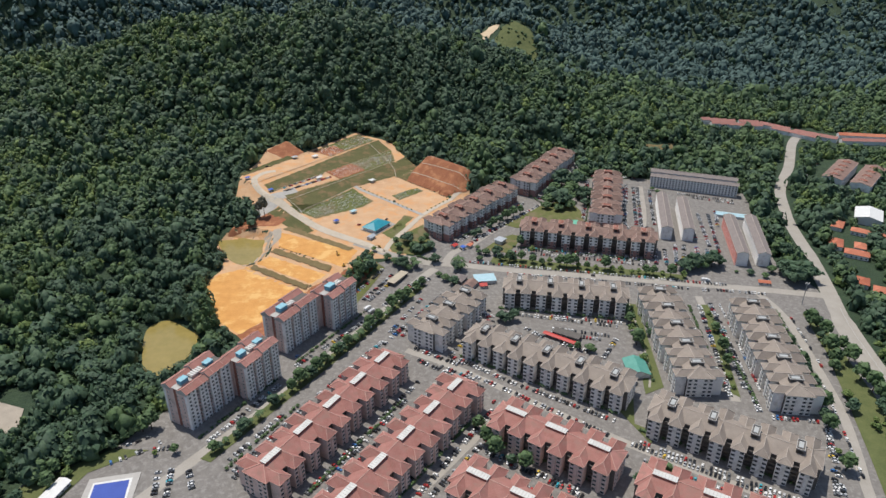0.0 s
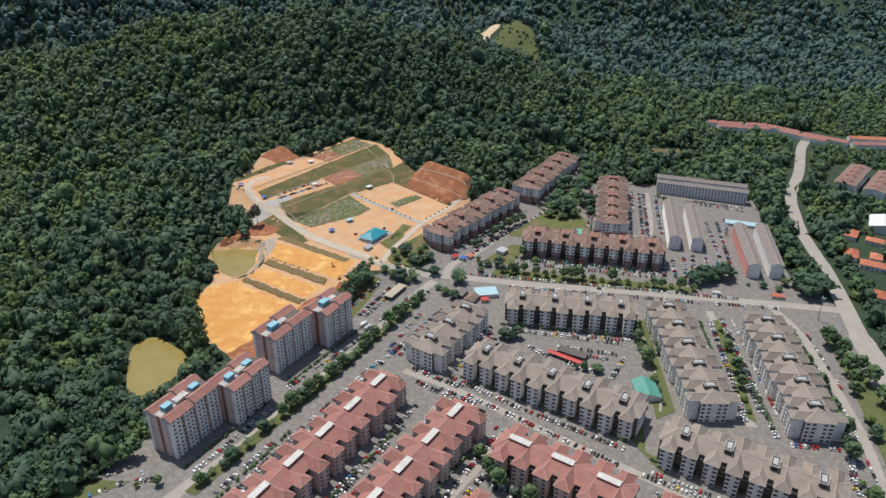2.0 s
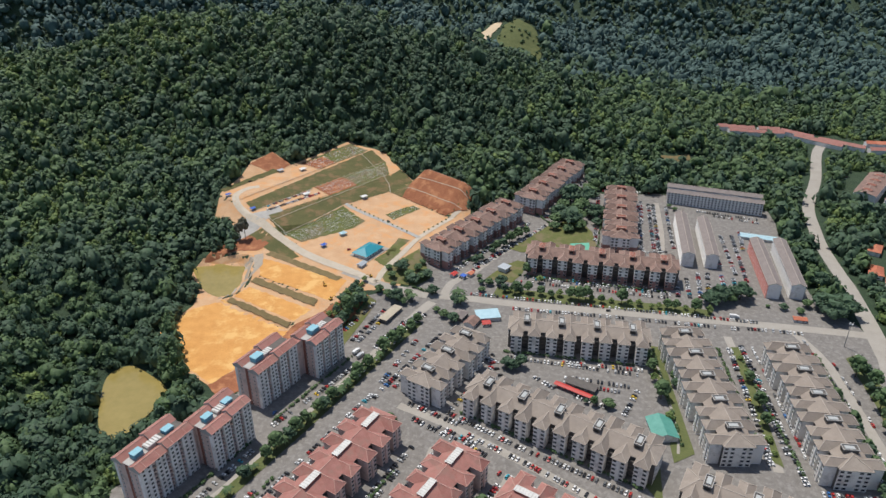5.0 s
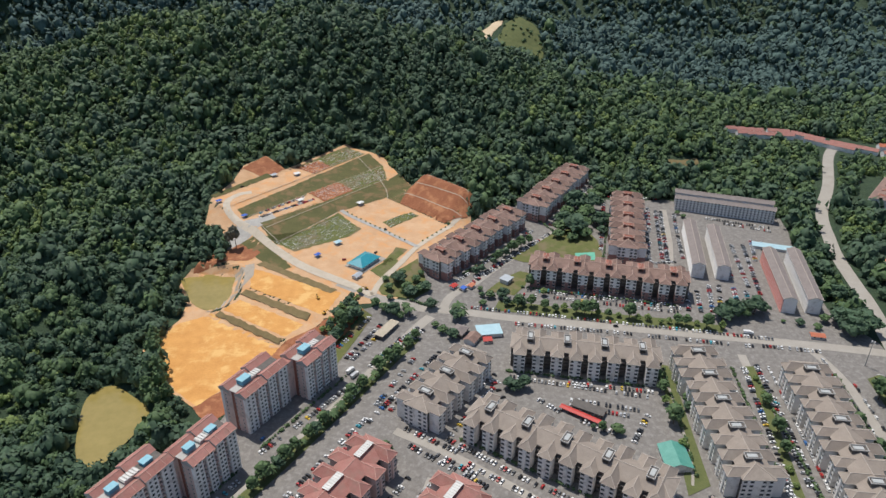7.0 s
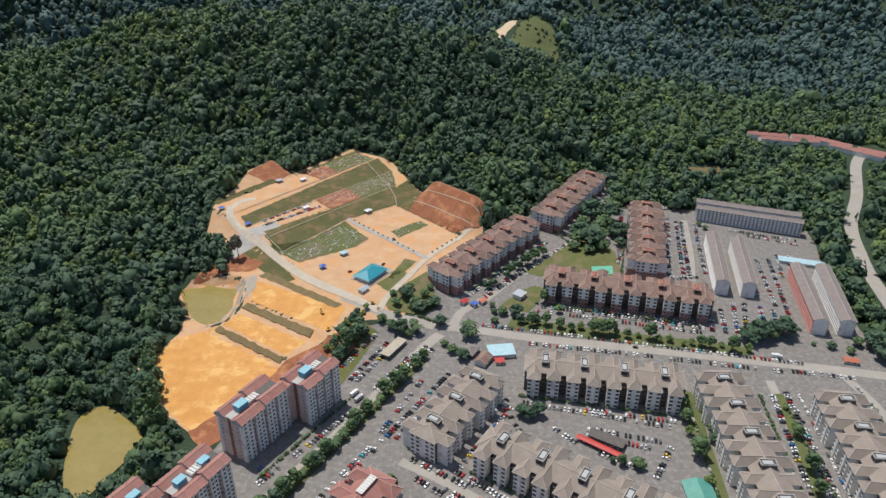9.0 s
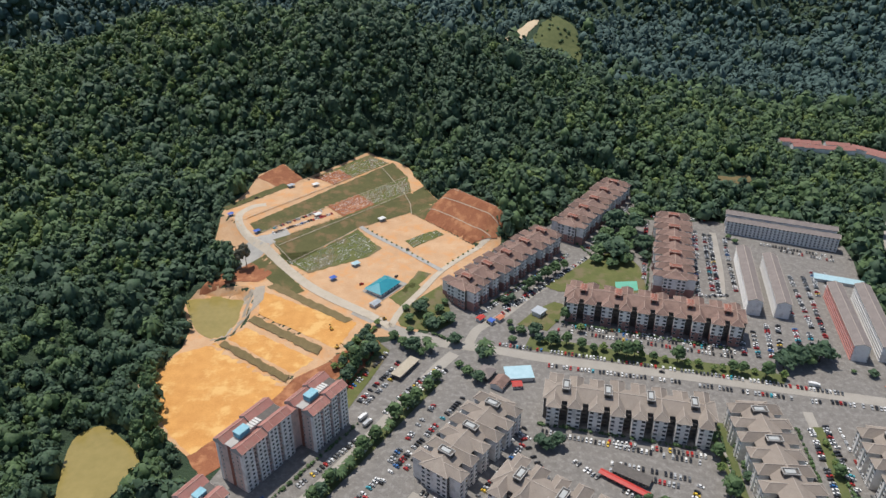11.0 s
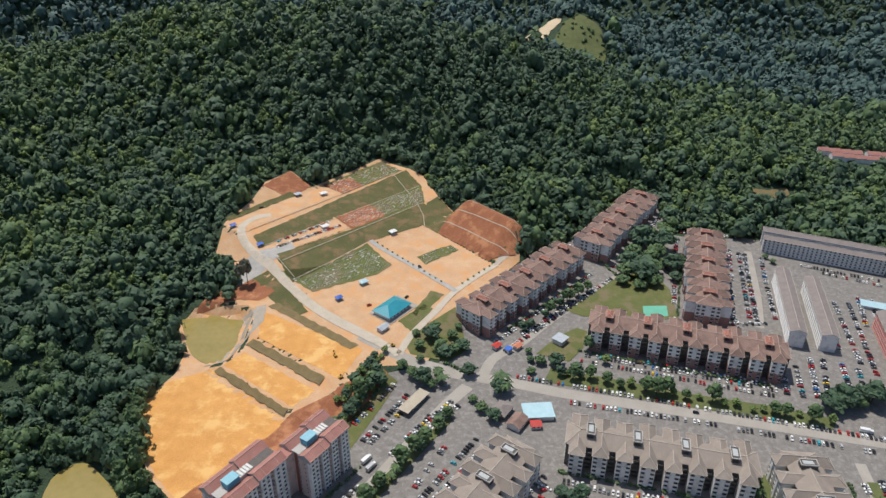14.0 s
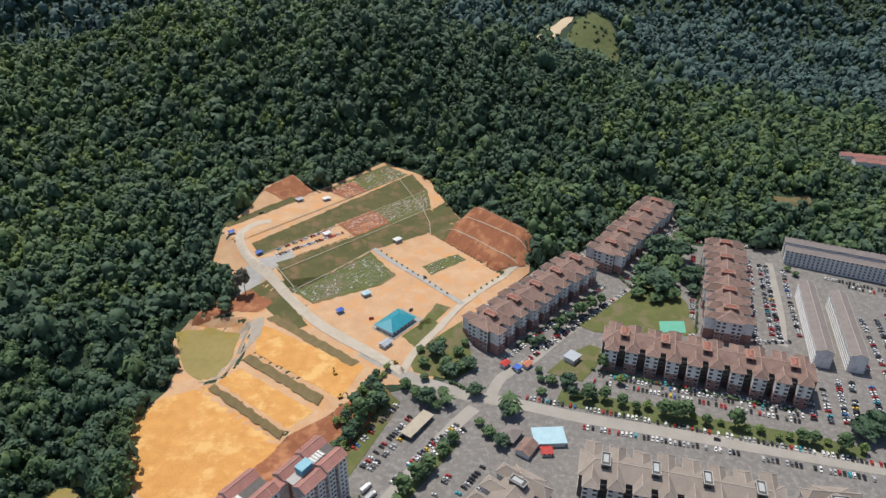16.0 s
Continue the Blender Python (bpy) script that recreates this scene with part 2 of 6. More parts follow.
def drape(name, pts, mat, lift=0.12, res=6.0, label="", category="ground", kind="structure", level=None):
    """A sheet with that outline laid over the land."""
    bm = bmesh.new()
    f = bm.faces.new([bm.verts.new((x, y, 0)) for x, y in pts])
    bmesh.ops.triangulate(bm, faces=[f])
    if level is None:
        for axis in (0, 1):
            lo, hi = min(p[axis] for p in pts), max(p[axis] for p in pts)
            c = lo + res
            while c < hi:
                co, no = [0, 0, 0], [0, 0, 0]
                co[axis], no[axis] = c, 1
                bmesh.ops.bisect_plane(bm, geom=bm.verts[:] + bm.edges[:] + bm.faces[:], plane_co=co, plane_no=no)
                c += res
    xs = np.array([v.co.x for v in bm.verts])
    ys = np.array([v.co.y for v in bm.verts])
    zs = land(xs, ys) + lift if level is None else np.full(len(xs), level)
    for v, z in zip(bm.verts, zs):
        v.co.z = z
    bmesh.ops.recalc_face_normals(bm, faces=bm.faces[:])
    if sum(f.normal.z * f.calc_area() for f in bm.faces) < 0:
        bmesh.ops.reverse_faces(bm, faces=bm.faces[:])
    ob = link(name, bm, mat)
    return tagged(ob, label, category, kind=kind)


def strip(path, width):
    """Outline of a road of that width along a path."""
    left, right = [], []
    for i, p in enumerate(path):
        a, b = Vector(path[max(i - 1, 0)]), Vector(path[min(i + 1, len(path) - 1)])
        d = (b - a).normalized()
        w = width[i] if isinstance(width, (list, tuple)) else width
        left.append((p[0] - d.y * w / 2, p[1] + d.x * w / 2))
        right.append((p[0] + d.y * w / 2, p[1] - d.x * w / 2))
    return left + right[::-1]


def curve(path, n=5):
    """Catmull-Rom points along a path."""
    q = [path[0]] + list(path) + [path[-1]]
    out = []
    for i in range(1, len(q) - 2):
        for k in range(n):
            t = k / n
            out.append(tuple(0.5 * (2 * b + (c - a) * t + (2 * a - 5 * b + 4 * c - d) * t * t + (3 * b - a - 3 * c + d) * t ** 3)
                             for a, b, c, d in zip(q[i - 1], q[i], q[i + 1], q[i + 2])))
    return out + [path[-1]]

# ---- estate ground, roads, graded site ----
drape("pavement", ESTATE, ASPHALT, 0.2, 6, "worn grey asphalt of estate streets and parking bays", "pavement")
MAIN = curve([(-92, 645), (-62, 626), (-28, 615), (18, 606), (67, 595), (144, 583), (217, 571), (277, 561), (335, 550), (352, 546)])
drape("road", strip(MAIN, 10), ROAD_PALE, 0.32, 6, "pale dusty concrete main road", "road")
LEFT_ROAD = curve([(-215, 262), (-165, 338), (-134, 381), (-100, 440), (-66, 498), (-26, 573), (-8, 600)])
drape("road", strip(LEFT_ROAD, 9.5), ROAD_PALE, 0.3, 6, "grey estate road with parked cars", "road")
RIGHT_ROAD = curve([(540, 1010), (514, 971), (469, 880), (425, 805), (404, 745), (391, 699), (378, 630), (362, 560), (347, 500), (338, 440), (332, 380), (326, 300), (322, 200)])
drape("road", strip(RIGHT_ROAD, [13] * 30 + [15] * 10 + [19] * 21), ROAD_PALE, 0.3, 6, "wide grey two-lane valley road", "road")
SIDE = curve([(292, 556), (300, 511), (294, 445), (285, 384), (273, 340), (262, 305), (250, 240)])
drape("road", strip(SIDE, 7), ROAD_PALE, 0.28, 8, "narrow estate street beside the lawn", "road")
M_ROAD = curve([(2, 610), (10, 632), (30, 652), (58, 689), (84, 716), (128, 768), (140, 782)])
drape("road", strip(M_ROAD, 8), ROAD_PALE, 0.3, 6, "grey access road along the brown flats", "road")
for path in ([(-30, 460), (16, 432), (122, 354), (200, 306), (240, 285)], [(-74, 290), (-48, 333), (-14, 392), (-4, 418)], [(-18, 305), (32, 372), (44, 394)],
             [(222, 688), (236, 740), (250, 812)], [(236, 545), (226, 460), (214, 396)]):
    drape("road", strip(curve(path), 6.5), ROAD_PALE, 0.27, 8, "estate street between parking bays", "road")

PATCHES = [
    ("lawn", [(318, 515), (311, 460), (294, 391), (281, 340), (270, 300), (262, 250), (318, 250), (322, 330), (318, 390), (322, 440), (328, 490), (330, 520)], GRASS_PARK, "mown green lawn with small trees"),
    ("lawn", [(89, 722), (120, 758), (152, 772), (162, 740), (160, 698), (140, 690), (81, 693), (68, 702)], GRASS, "rough grass beside the brown flats"),
    ("lawn", [(42, 640), (60, 664), (76, 676), (84, 672), (78, 650), (66, 632)], GRASS, "patch of dry grass beside a shed"),
    ("lawn", [(163, 534), (176, 530), (171, 476), (166, 412), (150, 404), (152, 420), (162, 440), (163, 476)], GRASS_PARK, "narrow green strip with a footpath"),
    ("lawn", [(46, 608), (100, 597), (160, 586), (232, 574), (238, 584), (200, 594), (150, 602), (90, 616), (52, 624)], GRASS_PARK, "tree-lined grass verge beside the main road"),
    ("lawn", [(-160, 340), (-152, 336), (-90, 438), (-54, 500), (-16, 566), (-21, 570), (-62, 503), (-98, 444)], GRASS_PARK, "planted verge along the estate road"),
    ("lawn", [(126, 386), (140, 400), (134, 372), (148, 362), (140, 352)], GRASS_PARK, "small green gap between flats"),
    ("lawn", [(-22, 690), (-14, 660), (-10, 640), (-24, 624), (-52, 628), (-58, 640), (-46, 660)], GRASS, "overgrown corner beside the track"),
    ("lawn", [(214, 405), (219, 400), (236, 500), (240, 530), (233, 530)], GRASS_PARK, "thin grass strip behind flats"),
    ("lawn", [(-84, 556), (-94, 540), (-80, 536), (-58, 600), (-66, 606)], GRASS, "weedy bank beside the car park"),
    ("lawn", [(-268, 318), (-222, 352), (-198, 350), (-230, 330), (-240, 300), (-268, 290)], GRASS_PARK, "bushy margin beside the car park"),
]
for name, pts, mat, label in PATCHES:
    drape(name, pts, mat, 0.5, 6, label, "lawn")
drape("footpath", strip(curve([(168, 532), (167, 500), (165, 470), (160, 430), (155, 412)]), 1.8), ROAD_PALE, 0.62, 5, "pale footpath through the strip", "path")

# graded laterite site: ground sheets from the lowest field to the top terrace
edge_rng = random.Random(31)


def ragged(pts, gap=4.0, size=0.8):
    """The outline with uneven, worn edges."""
    out = []
    for (xa, ya), (xb, yb) in zip(pts, pts[1:] + pts[:1]):
        n = max(1, int(math.hypot(xb - xa, yb - ya) / gap))
        for i in range(n):
            t, k = i / n, size if i else size * 0.4
            out.append((xa + (xb - xa) * t + edge_rng.uniform(-k, k), ya + (yb - ya) * t + edge_rng.uniform(-k, k)))
    return out


def sheet(name, pts, mat, label, lift=0.35, res=5):
    if name not in ("track", "spur_road", "site_base"):
        pts = ragged(pts)
    drape(name, pts, mat, lift, res, label, "earthworks")


sheet("site_base", SITE, LATERITE_PALE, "graded orange laterite earth", 0.25, 5)
sheet("site_margin", [(-176, 489), (-146, 525), (-128, 560), (-72, 612), (-66, 606), (-84, 556), (-98, 536), (-150, 482), (-160, 470)], RED_EARTH, "raw earth margin behind the towers", 0.3)
sheet("laterite_field", [(-237, 557), (-221, 594), (-197, 607), (-186, 598), (-128, 558), (-146, 526), (-174, 490), (-196, 508)], LATERITE, "bright yellow-orange graded laterite field")
sheet("berm", [(-193.5, 603.5), (-190, 606.8), (-127.8, 566), (-130, 561)], BERM, "low grassed earth berm between fields", 1.1, 3)
sheet("laterite_field", [(-188, 609), (-178, 625), (-114, 586), (-126, 569)], LATERITE, "bright orange graded laterite field")
sheet("berm", [(-180, 634), (-175, 638.5), (-109.5, 597.5), (-112.5, 591)], BERM, "low grassed earth berm between fields", 1.1, 3)
sheet("laterite_field", [(-172, 641), (-178, 676), (-140, 655), (-88, 630), (-98, 596), (-108, 601)], LATERITE, "orange graded laterite field with tracks")
sheet("berm", [(-176, 682), (-170, 687), (-92, 634), (-98, 630)], BERM, "brown eroded bank below the track", 0.55)
sheet("mud_flat", [(-205, 612), (-190, 612), (-183, 634), (-174, 660), (-178, 684), (-196, 676), (-188, 642)], MUD, "grey-brown mud flat beside the pond", 0.45)
sheet("red_cut", [(-236, 676), (-206, 690), (-186, 690), (-176, 702), (-206, 722), (-226, 712)], RED_EARTH, "raw red cut bank above the pond", 0.5)
TRACK_PATH = curve([(-60, 626), (-86, 643), (-112, 660), (-138, 680), (-166, 708), (-188, 731), (-206, 747), (-224, 768), (-230, 788), (-222, 806), (-210, 812)])
sheet("track", strip(TRACK_PATH, 7.5), TRACK, "pale unpaved track climbing the site", 0.6, 4)
sheet("track", [(-226, 715), (-214, 708), (-192, 726), (-182, 742), (-196, 756), (-218, 740)], GRAVEL, "pale gravel turning place", 0.52, 4)
sheet("track", [(-206, 747), (-196, 738), (-172, 758), (-178, 768)], GRAVEL, "pale gravel apron to the car terrace", 0.54, 4)
sheet("grass_bank", [(-206, 718), (-186, 728), (-140, 674), (-150, 668)], GRASS_SLOPE, "dry grass triangle beside the track", 0.45)
sheet("spur_road", strip(curve([(-60, 626), (-54, 648), (-38, 680), (-23, 712), (3, 749), (24, 772)]), 5.5), TRACK, "pale concrete spur road", 0.6, 4)
sheet("spur_road", strip(curve([(-23, 712), (-59, 745), (-86, 768), (-108, 787)]), 5), GRAVEL, "grey paved lane with a kerb", 0.62, 4)
sheet("burial_lawn", [(-176, 722), (-142, 698), (-92, 732), (-82, 748), (-110, 782), (-160, 712)], GRASS, "green burial lawn with rows of small markers", 0.5)
sheet("grass_bank", [(-188, 745), (-162, 710), (-110, 784), (-62, 826), (-58, 862), (-66, 866)], GRASS_SLOPE, "olive-green grassed terrace bank", 0.5)
sheet("car_terrace", [(-203, 757), (-188, 745), (-128, 800), (-150, 824)], LATERITE_PALE, "pale sandy parking terrace", 0.5)
sheet("burial_lawn", [(-150, 824), (-128, 800), (-64, 868), (-72, 908)], GRASS, "burial terrace with rows of markers", 0.52)
sheet("grass_bank", [(-216, 772), (-203, 757), (-72, 908), (-92, 938)], GRASS_SLOPE, "olive grassed bank above the parking terrace", 0.5)
sheet("upper_terrace", [(-240, 775), (-222, 778), (-150, 868), (-176, 886), (-206, 850)], LATERITE_PALE, "pale sandy upper terrace", 0.5)
sheet("burial_lawn", [(-176, 886), (-150, 868), (-96, 936), (-122, 956)], GRASS, "grassed upper burial terrace", 0.5)
sheet("red_cut", [(-232, 862), (-213, 898), (-186, 878), (-206, 852)], RED_EARTH, "raw red earth cut under the forest", 0.5)
sheet("red_slope", [(-46, 812), (-20, 788), (4, 764), (28, 768), (36, 788), (30, 808), (12, 834), (-8, 850), (-28, 848)], RED_EARTH, "raw red benched hillside cut", 1.1, 3)
sheet("grass_bank", [(-62, 868), (-66, 828), (-46, 812), (-28, 848), (-52, 884)], GRASS_SLOPE, "green slope beside the red cut", 0.48)
sheet("burial_lawn", [(-46, 780), (-62, 765), (-52, 752), (-24, 782), (-32, 790)], GRASS, "small green burial plot", 0.5)
sheet("burial_plot", [(-150, 824), (-128, 800), (-100, 832), (-122, 856)], RED_EARTH, "reddish bare burial plots", 0.58)
sheet("burial_plot", [(-176, 886), (-150, 868), (-132, 890), (-152, 910)], RED_EARTH, "reddish bare burial plots", 0.56)
sheet("grass_bank", [(-252, 800), (-246, 796), (-196, 858), (-204, 862)], GRASS_SLOPE, "narrow grass strip under the cut", 0.62)
sheet("lawn", [(-56, 676), (-44, 710), (-32, 706), (-50, 670)], GRASS, "mown grass beside the hall", 0.5)
sheet("lawn", [(-54, 652), (-40, 684), (-48, 690), (-66, 664)], GRASS, "grass beside the hall", 0.5)

for pts, level in ((POND_A, -5.0), (POND_B, -8.0)):
    grown = [(x + (x - sum(p[0] for p in pts) / len(pts)) * 0.07, y + (y - sum(p[1] for p in pts) / len(pts)) * 0.07) for x, y in pts]
    drape("pond", curve(grown + grown[:1], 4)[:-1], POND, 0, 5, "muddy yellow-brown pond water", "pond", level=level)

# ---- apartment blocks ----
WALL_PINK = material("wall_pink", (0.64, 0.47, 0.42), (0.74, 0.57, 0.52), 6, 0.5, 0.9, 0.1, stain=(0.54, 0.42, 0.375), stain_size=5)
WALL_CREAM = material("wall_cream", (0.78, 0.75, 0.71), (0.86, 0.83, 0.80), 6, 0.5, 0.9, 0.1, stain=(0.62, 0.59, 0.55), stain_size=5)
WALL_WHITE = material("wall_white", (0.80, 0.77, 0.755), (0.87, 0.845, 0.83), 6, 0.5, 0.9, 0.1, stain=(0.66, 0.62, 0.6), stain_size=5)
WALL_MAROON = material("wall_maroon", (0.30, 0.15, 0.13), (0.40, 0.22, 0.19), 6, 0.5, 0.9, 0.1)
WALL_GREY = material("wall_grey", (0.58, 0.57, 0.56), (0.70, 0.69, 0.68), 6, 0.5, 0.9, 0.1)
# dark colour carries the shade between bays; also serves plain dark walls
SHADE_AND_DARK_WALL = material("recess_wall", (0.085, 0.076, 0.07), (0.15, 0.135, 0.122), 3, 0.5, 0.9, 0.1)
TILE_RED = material("tile_red", (0.285, 0.12, 0.098), (0.41, 0.195, 0.165), 5, 0.5, 0.85, 0.5, island=0.25, stain=(0.30, 0.16, 0.13), stain_size=6)
TILE_BEIGE = material("tile_beige", (0.235, 0.195, 0.165), (0.335, 0.285, 0.24), 5, 0.5, 0.85, 0.5, island=0.2, stain=(0.27, 0.225, 0.19), stain_size=6)
TILE_BROWN = material("tile_brown", (0.20, 0.125, 0.10), (0.29, 0.19, 0.155), 5, 0.5, 0.85, 0.5, island=0.2, stain=(0.18, 0.115, 0.095), stain_size=6)
TILE_GREY = material("tile_grey", (0.185, 0.155, 0.145), (0.265, 0.228, 0.212), 5, 0.5, 0.85, 0.5, island=0.15)
CAP_RED = material("cap_red", (0.42, 0.24, 0.20), (0.52, 0.32, 0.27), 3, 0.4)
CAP_BEIGE = material("cap_beige", (0.36, 0.31, 0.265), (0.45, 0.39, 0.34), 3, 0.4)
CAP_BROWN = material("cap_brown", (0.34, 0.25, 0.20), (0.42, 0.31, 0.26), 3, 0.4)
SHEETING = material("sheeting", (0.50, 0.49, 0.46), (0.66, 0.65, 0.62), 4, 0.5, 0.5, 0.1)
GLASS = material("window_glass", (0.02, 0.024, 0.032), (0.06, 0.07, 0.085), 3, 0.5, 0.15, 0, obrand=0.8)
FRAME = material("window_frame", (0.55, 0.54, 0.52), (0.66, 0.65, 0.63), 3, 0.5, 0.6, 0)
BLUE_TANK = material("blue_tank", (0.05, 0.27, 0.40), (0.09, 0.36, 0.50), 3, 0.5, 0.5, 0.1)
CORE_RED = material("core_red", (0.24, 0.085, 0.06), (0.34, 0.14, 0.10), 3, 0.5, 0.85, 0.1)
DARK = material("dark_opening", (0.03, 0.028, 0.026), (0.055, 0.05, 0.046), 3, 0.5, 0.9, 0)
CONCRETE = material("concrete", (0.36, 0.34, 0.32), (0.48, 0.46, 0.43), 5, 0.5, 0.9, 0.2)


def window_mesh(w, h, frame=FRAME):
    """Glass sunk in a proud frame; local x along the wall, -y outwards."""
    bm = bmesh.new()
    ring = []
    for g, y in ((0.16, 0.0), (0.14, -0.14), (0.0, -0.14), (0.0, -0.03)):
        ring.append([bm.verts.new((sx * (w / 2 + g), y, (h + g) if top else -g)) for sx, top in ((-1, 0), (1, 0), (1, 1), (-1, 1))])
    for a, b in zip(ring, ring[1:]):
        for k in range(4):
            bm.faces.new((a[k], a[(k + 1) % 4], b[(k + 1) % 4], b[k])).material_index = 1
    bm.faces.new(ring[-1])
    bmesh.ops.recalc_face_normals(bm, faces=bm.faces[:])
    return mesh_of("window", bm, [GLASS, frame])


WIN_WIDE, WIN_SMALL, WIN_TALL = window_mesh(2.2, 1.6), window_mesh(1.0, 1.1), window_mesh(1.5, 1.5)


def hip(bm, x0, x1, y0, y1, z0, z1, ends=1.0, cap=0.35):
    """A hipped roof over a rectangle, ridge along the longer y side from y0 (open, runs into the main roof) to a hipped end at y1."""
    s = 1 if y1 > y0 else -1
    xm, run = (x0 + x1) / 2, (x1 - x0) / 2 * ends
    e = y1 - s * run
    a, b, c, d = (x0, y0, z0), (x1, y0, z0), (x1, y1, z0), (x0, y1, z0)
    r0, r1 = (xm, y0, z1), (xm, e, z1)
    poly(bm, [b, c, r1, r0] if s > 0 else [r0, r1, c, b], 0)
    poly(bm, [a, r0, r1, d] if s > 0 else [d, r1, r0, a], 0)
    poly(bm, [c, d, r1] if s > 0 else [r1, d, c], 0)
    for p, q in ((r0, r1), (r1, c), (r1, d)):
        bar(bm, p, q, cap, 1)
    for p, q in ((a, d), (d, c), (c, b)):
        bar(bm, (p[0], p[1], z0 - 0.15), (q[0], q[1], z0 - 0.15), 0.32, 1)


STYLES = {
    "red": dict(roof=TILE_RED, cap=CAP_RED, wall=WALL_PINK, base=WALL_PINK, label="pink-walled five-storey apartment block with red hipped tile roofs"),
    "beige": dict(roof=TILE_BEIGE, cap=CAP_BEIGE, wall=WALL_CREAM, base=WALL_CREAM, label="cream five-storey apartment block with grey-brown hipped tile roofs"),
    "brown": dict(roof=TILE_BROWN, cap=CAP_BROWN, wall=WALL_WHITE, base=WALL_MAROON, label="white and maroon five-storey apartment block with brown tile roofs"),
}
FLOOR, EAVE, RAISED = 3.35, 17.4, 2.2


SKYLIGHT = material("skylight", (0.36, 0.37, 0.36), (0.48, 0.49, 0.48), 2, 0.4, 0.4, 0.1)


def core_meshes(style):
    """Stair head or roof light over the middle of one module: its body and the pieces on it."""
    bm, rim, top = bmesh.new(), bmesh.new(), bmesh.new()
    if style == "red":
        box(bm, -7, 7, -2.1, 2.1, 17.5, 20.2, 0)
        box(top, -7.2, 7.2, -2.3, 2.3, 20.2, 20.5, 0)
        for x in range(-6, 7, 2):
            box(rim, x - 0.1, x + 0.1, -2.3, 2.3, 20.5, 20.62, 0)
        return mesh_of("roof_light", bm, CORE_RED), (("glazing_frame", mesh_of("glazing_frame", rim, CONCRETE)), ("panel", mesh_of("panel", top, SHEETING)))
    box(bm, -2.3, 2.3, -4.6, 4.6, 16.5, 20.6, 0)
    for y in (-4.66, 4.66):
        box(bm, -1.5, 1.5, min(y, y * 0.99), max(y, y * 0.99), 17.6, 20.0, 1)
    ring = []
    for g, z in ((2.6, 20.6), (2.6, 21.3), (2.2, 21.3), (2.2, 20.6)):
        ring.append([rim.verts.new((sx * g, sy * (g + 2.4), z)) for sx, sy in ((-1, -1), (1, -1), (1, 1), (-1, 1))])
    for p, q in zip(ring, ring[1:]):
        for k in range(4):
            rim.faces.new((p[k], p[(k + 1) % 4], q[(k + 1) % 4], q[k]))
    if style == "brown":
        for sy in (-1, 1):
            hip(top, -3.0, 3.0, 0, 5.4 * sy, 21.0, 22.3, 0.9, 0.25)
        last = ("roof", mesh_of("roof", top, [CORE_RED, CAP_BROWN]))
    else:
        box(top, -1.4, 1.4, -2.6, 3.4, 20.62, 21.1, 0)
        last = ("skylight", mesh_of("skylight", top, SKYLIGHT))
    return mesh_of("stair_head", bm, [CORE_RED if style == "brown" else SHADE_AND_DARK_WALL, DARK]), (("rim", mesh_of("rim", rim, CAP_BROWN if style == "brown" else CONCRETE)), last)


def add_core(style, parent, m):
    body, pieces = CORES[style]
    head = shared(body.name.split(".")[0], body, parent, m)
    for name, me in pieces:
        shared(name, me, head, Matrix())


CORES = {s: core_meshes(s) for s in STYLES}


FOOTPRINTS = []


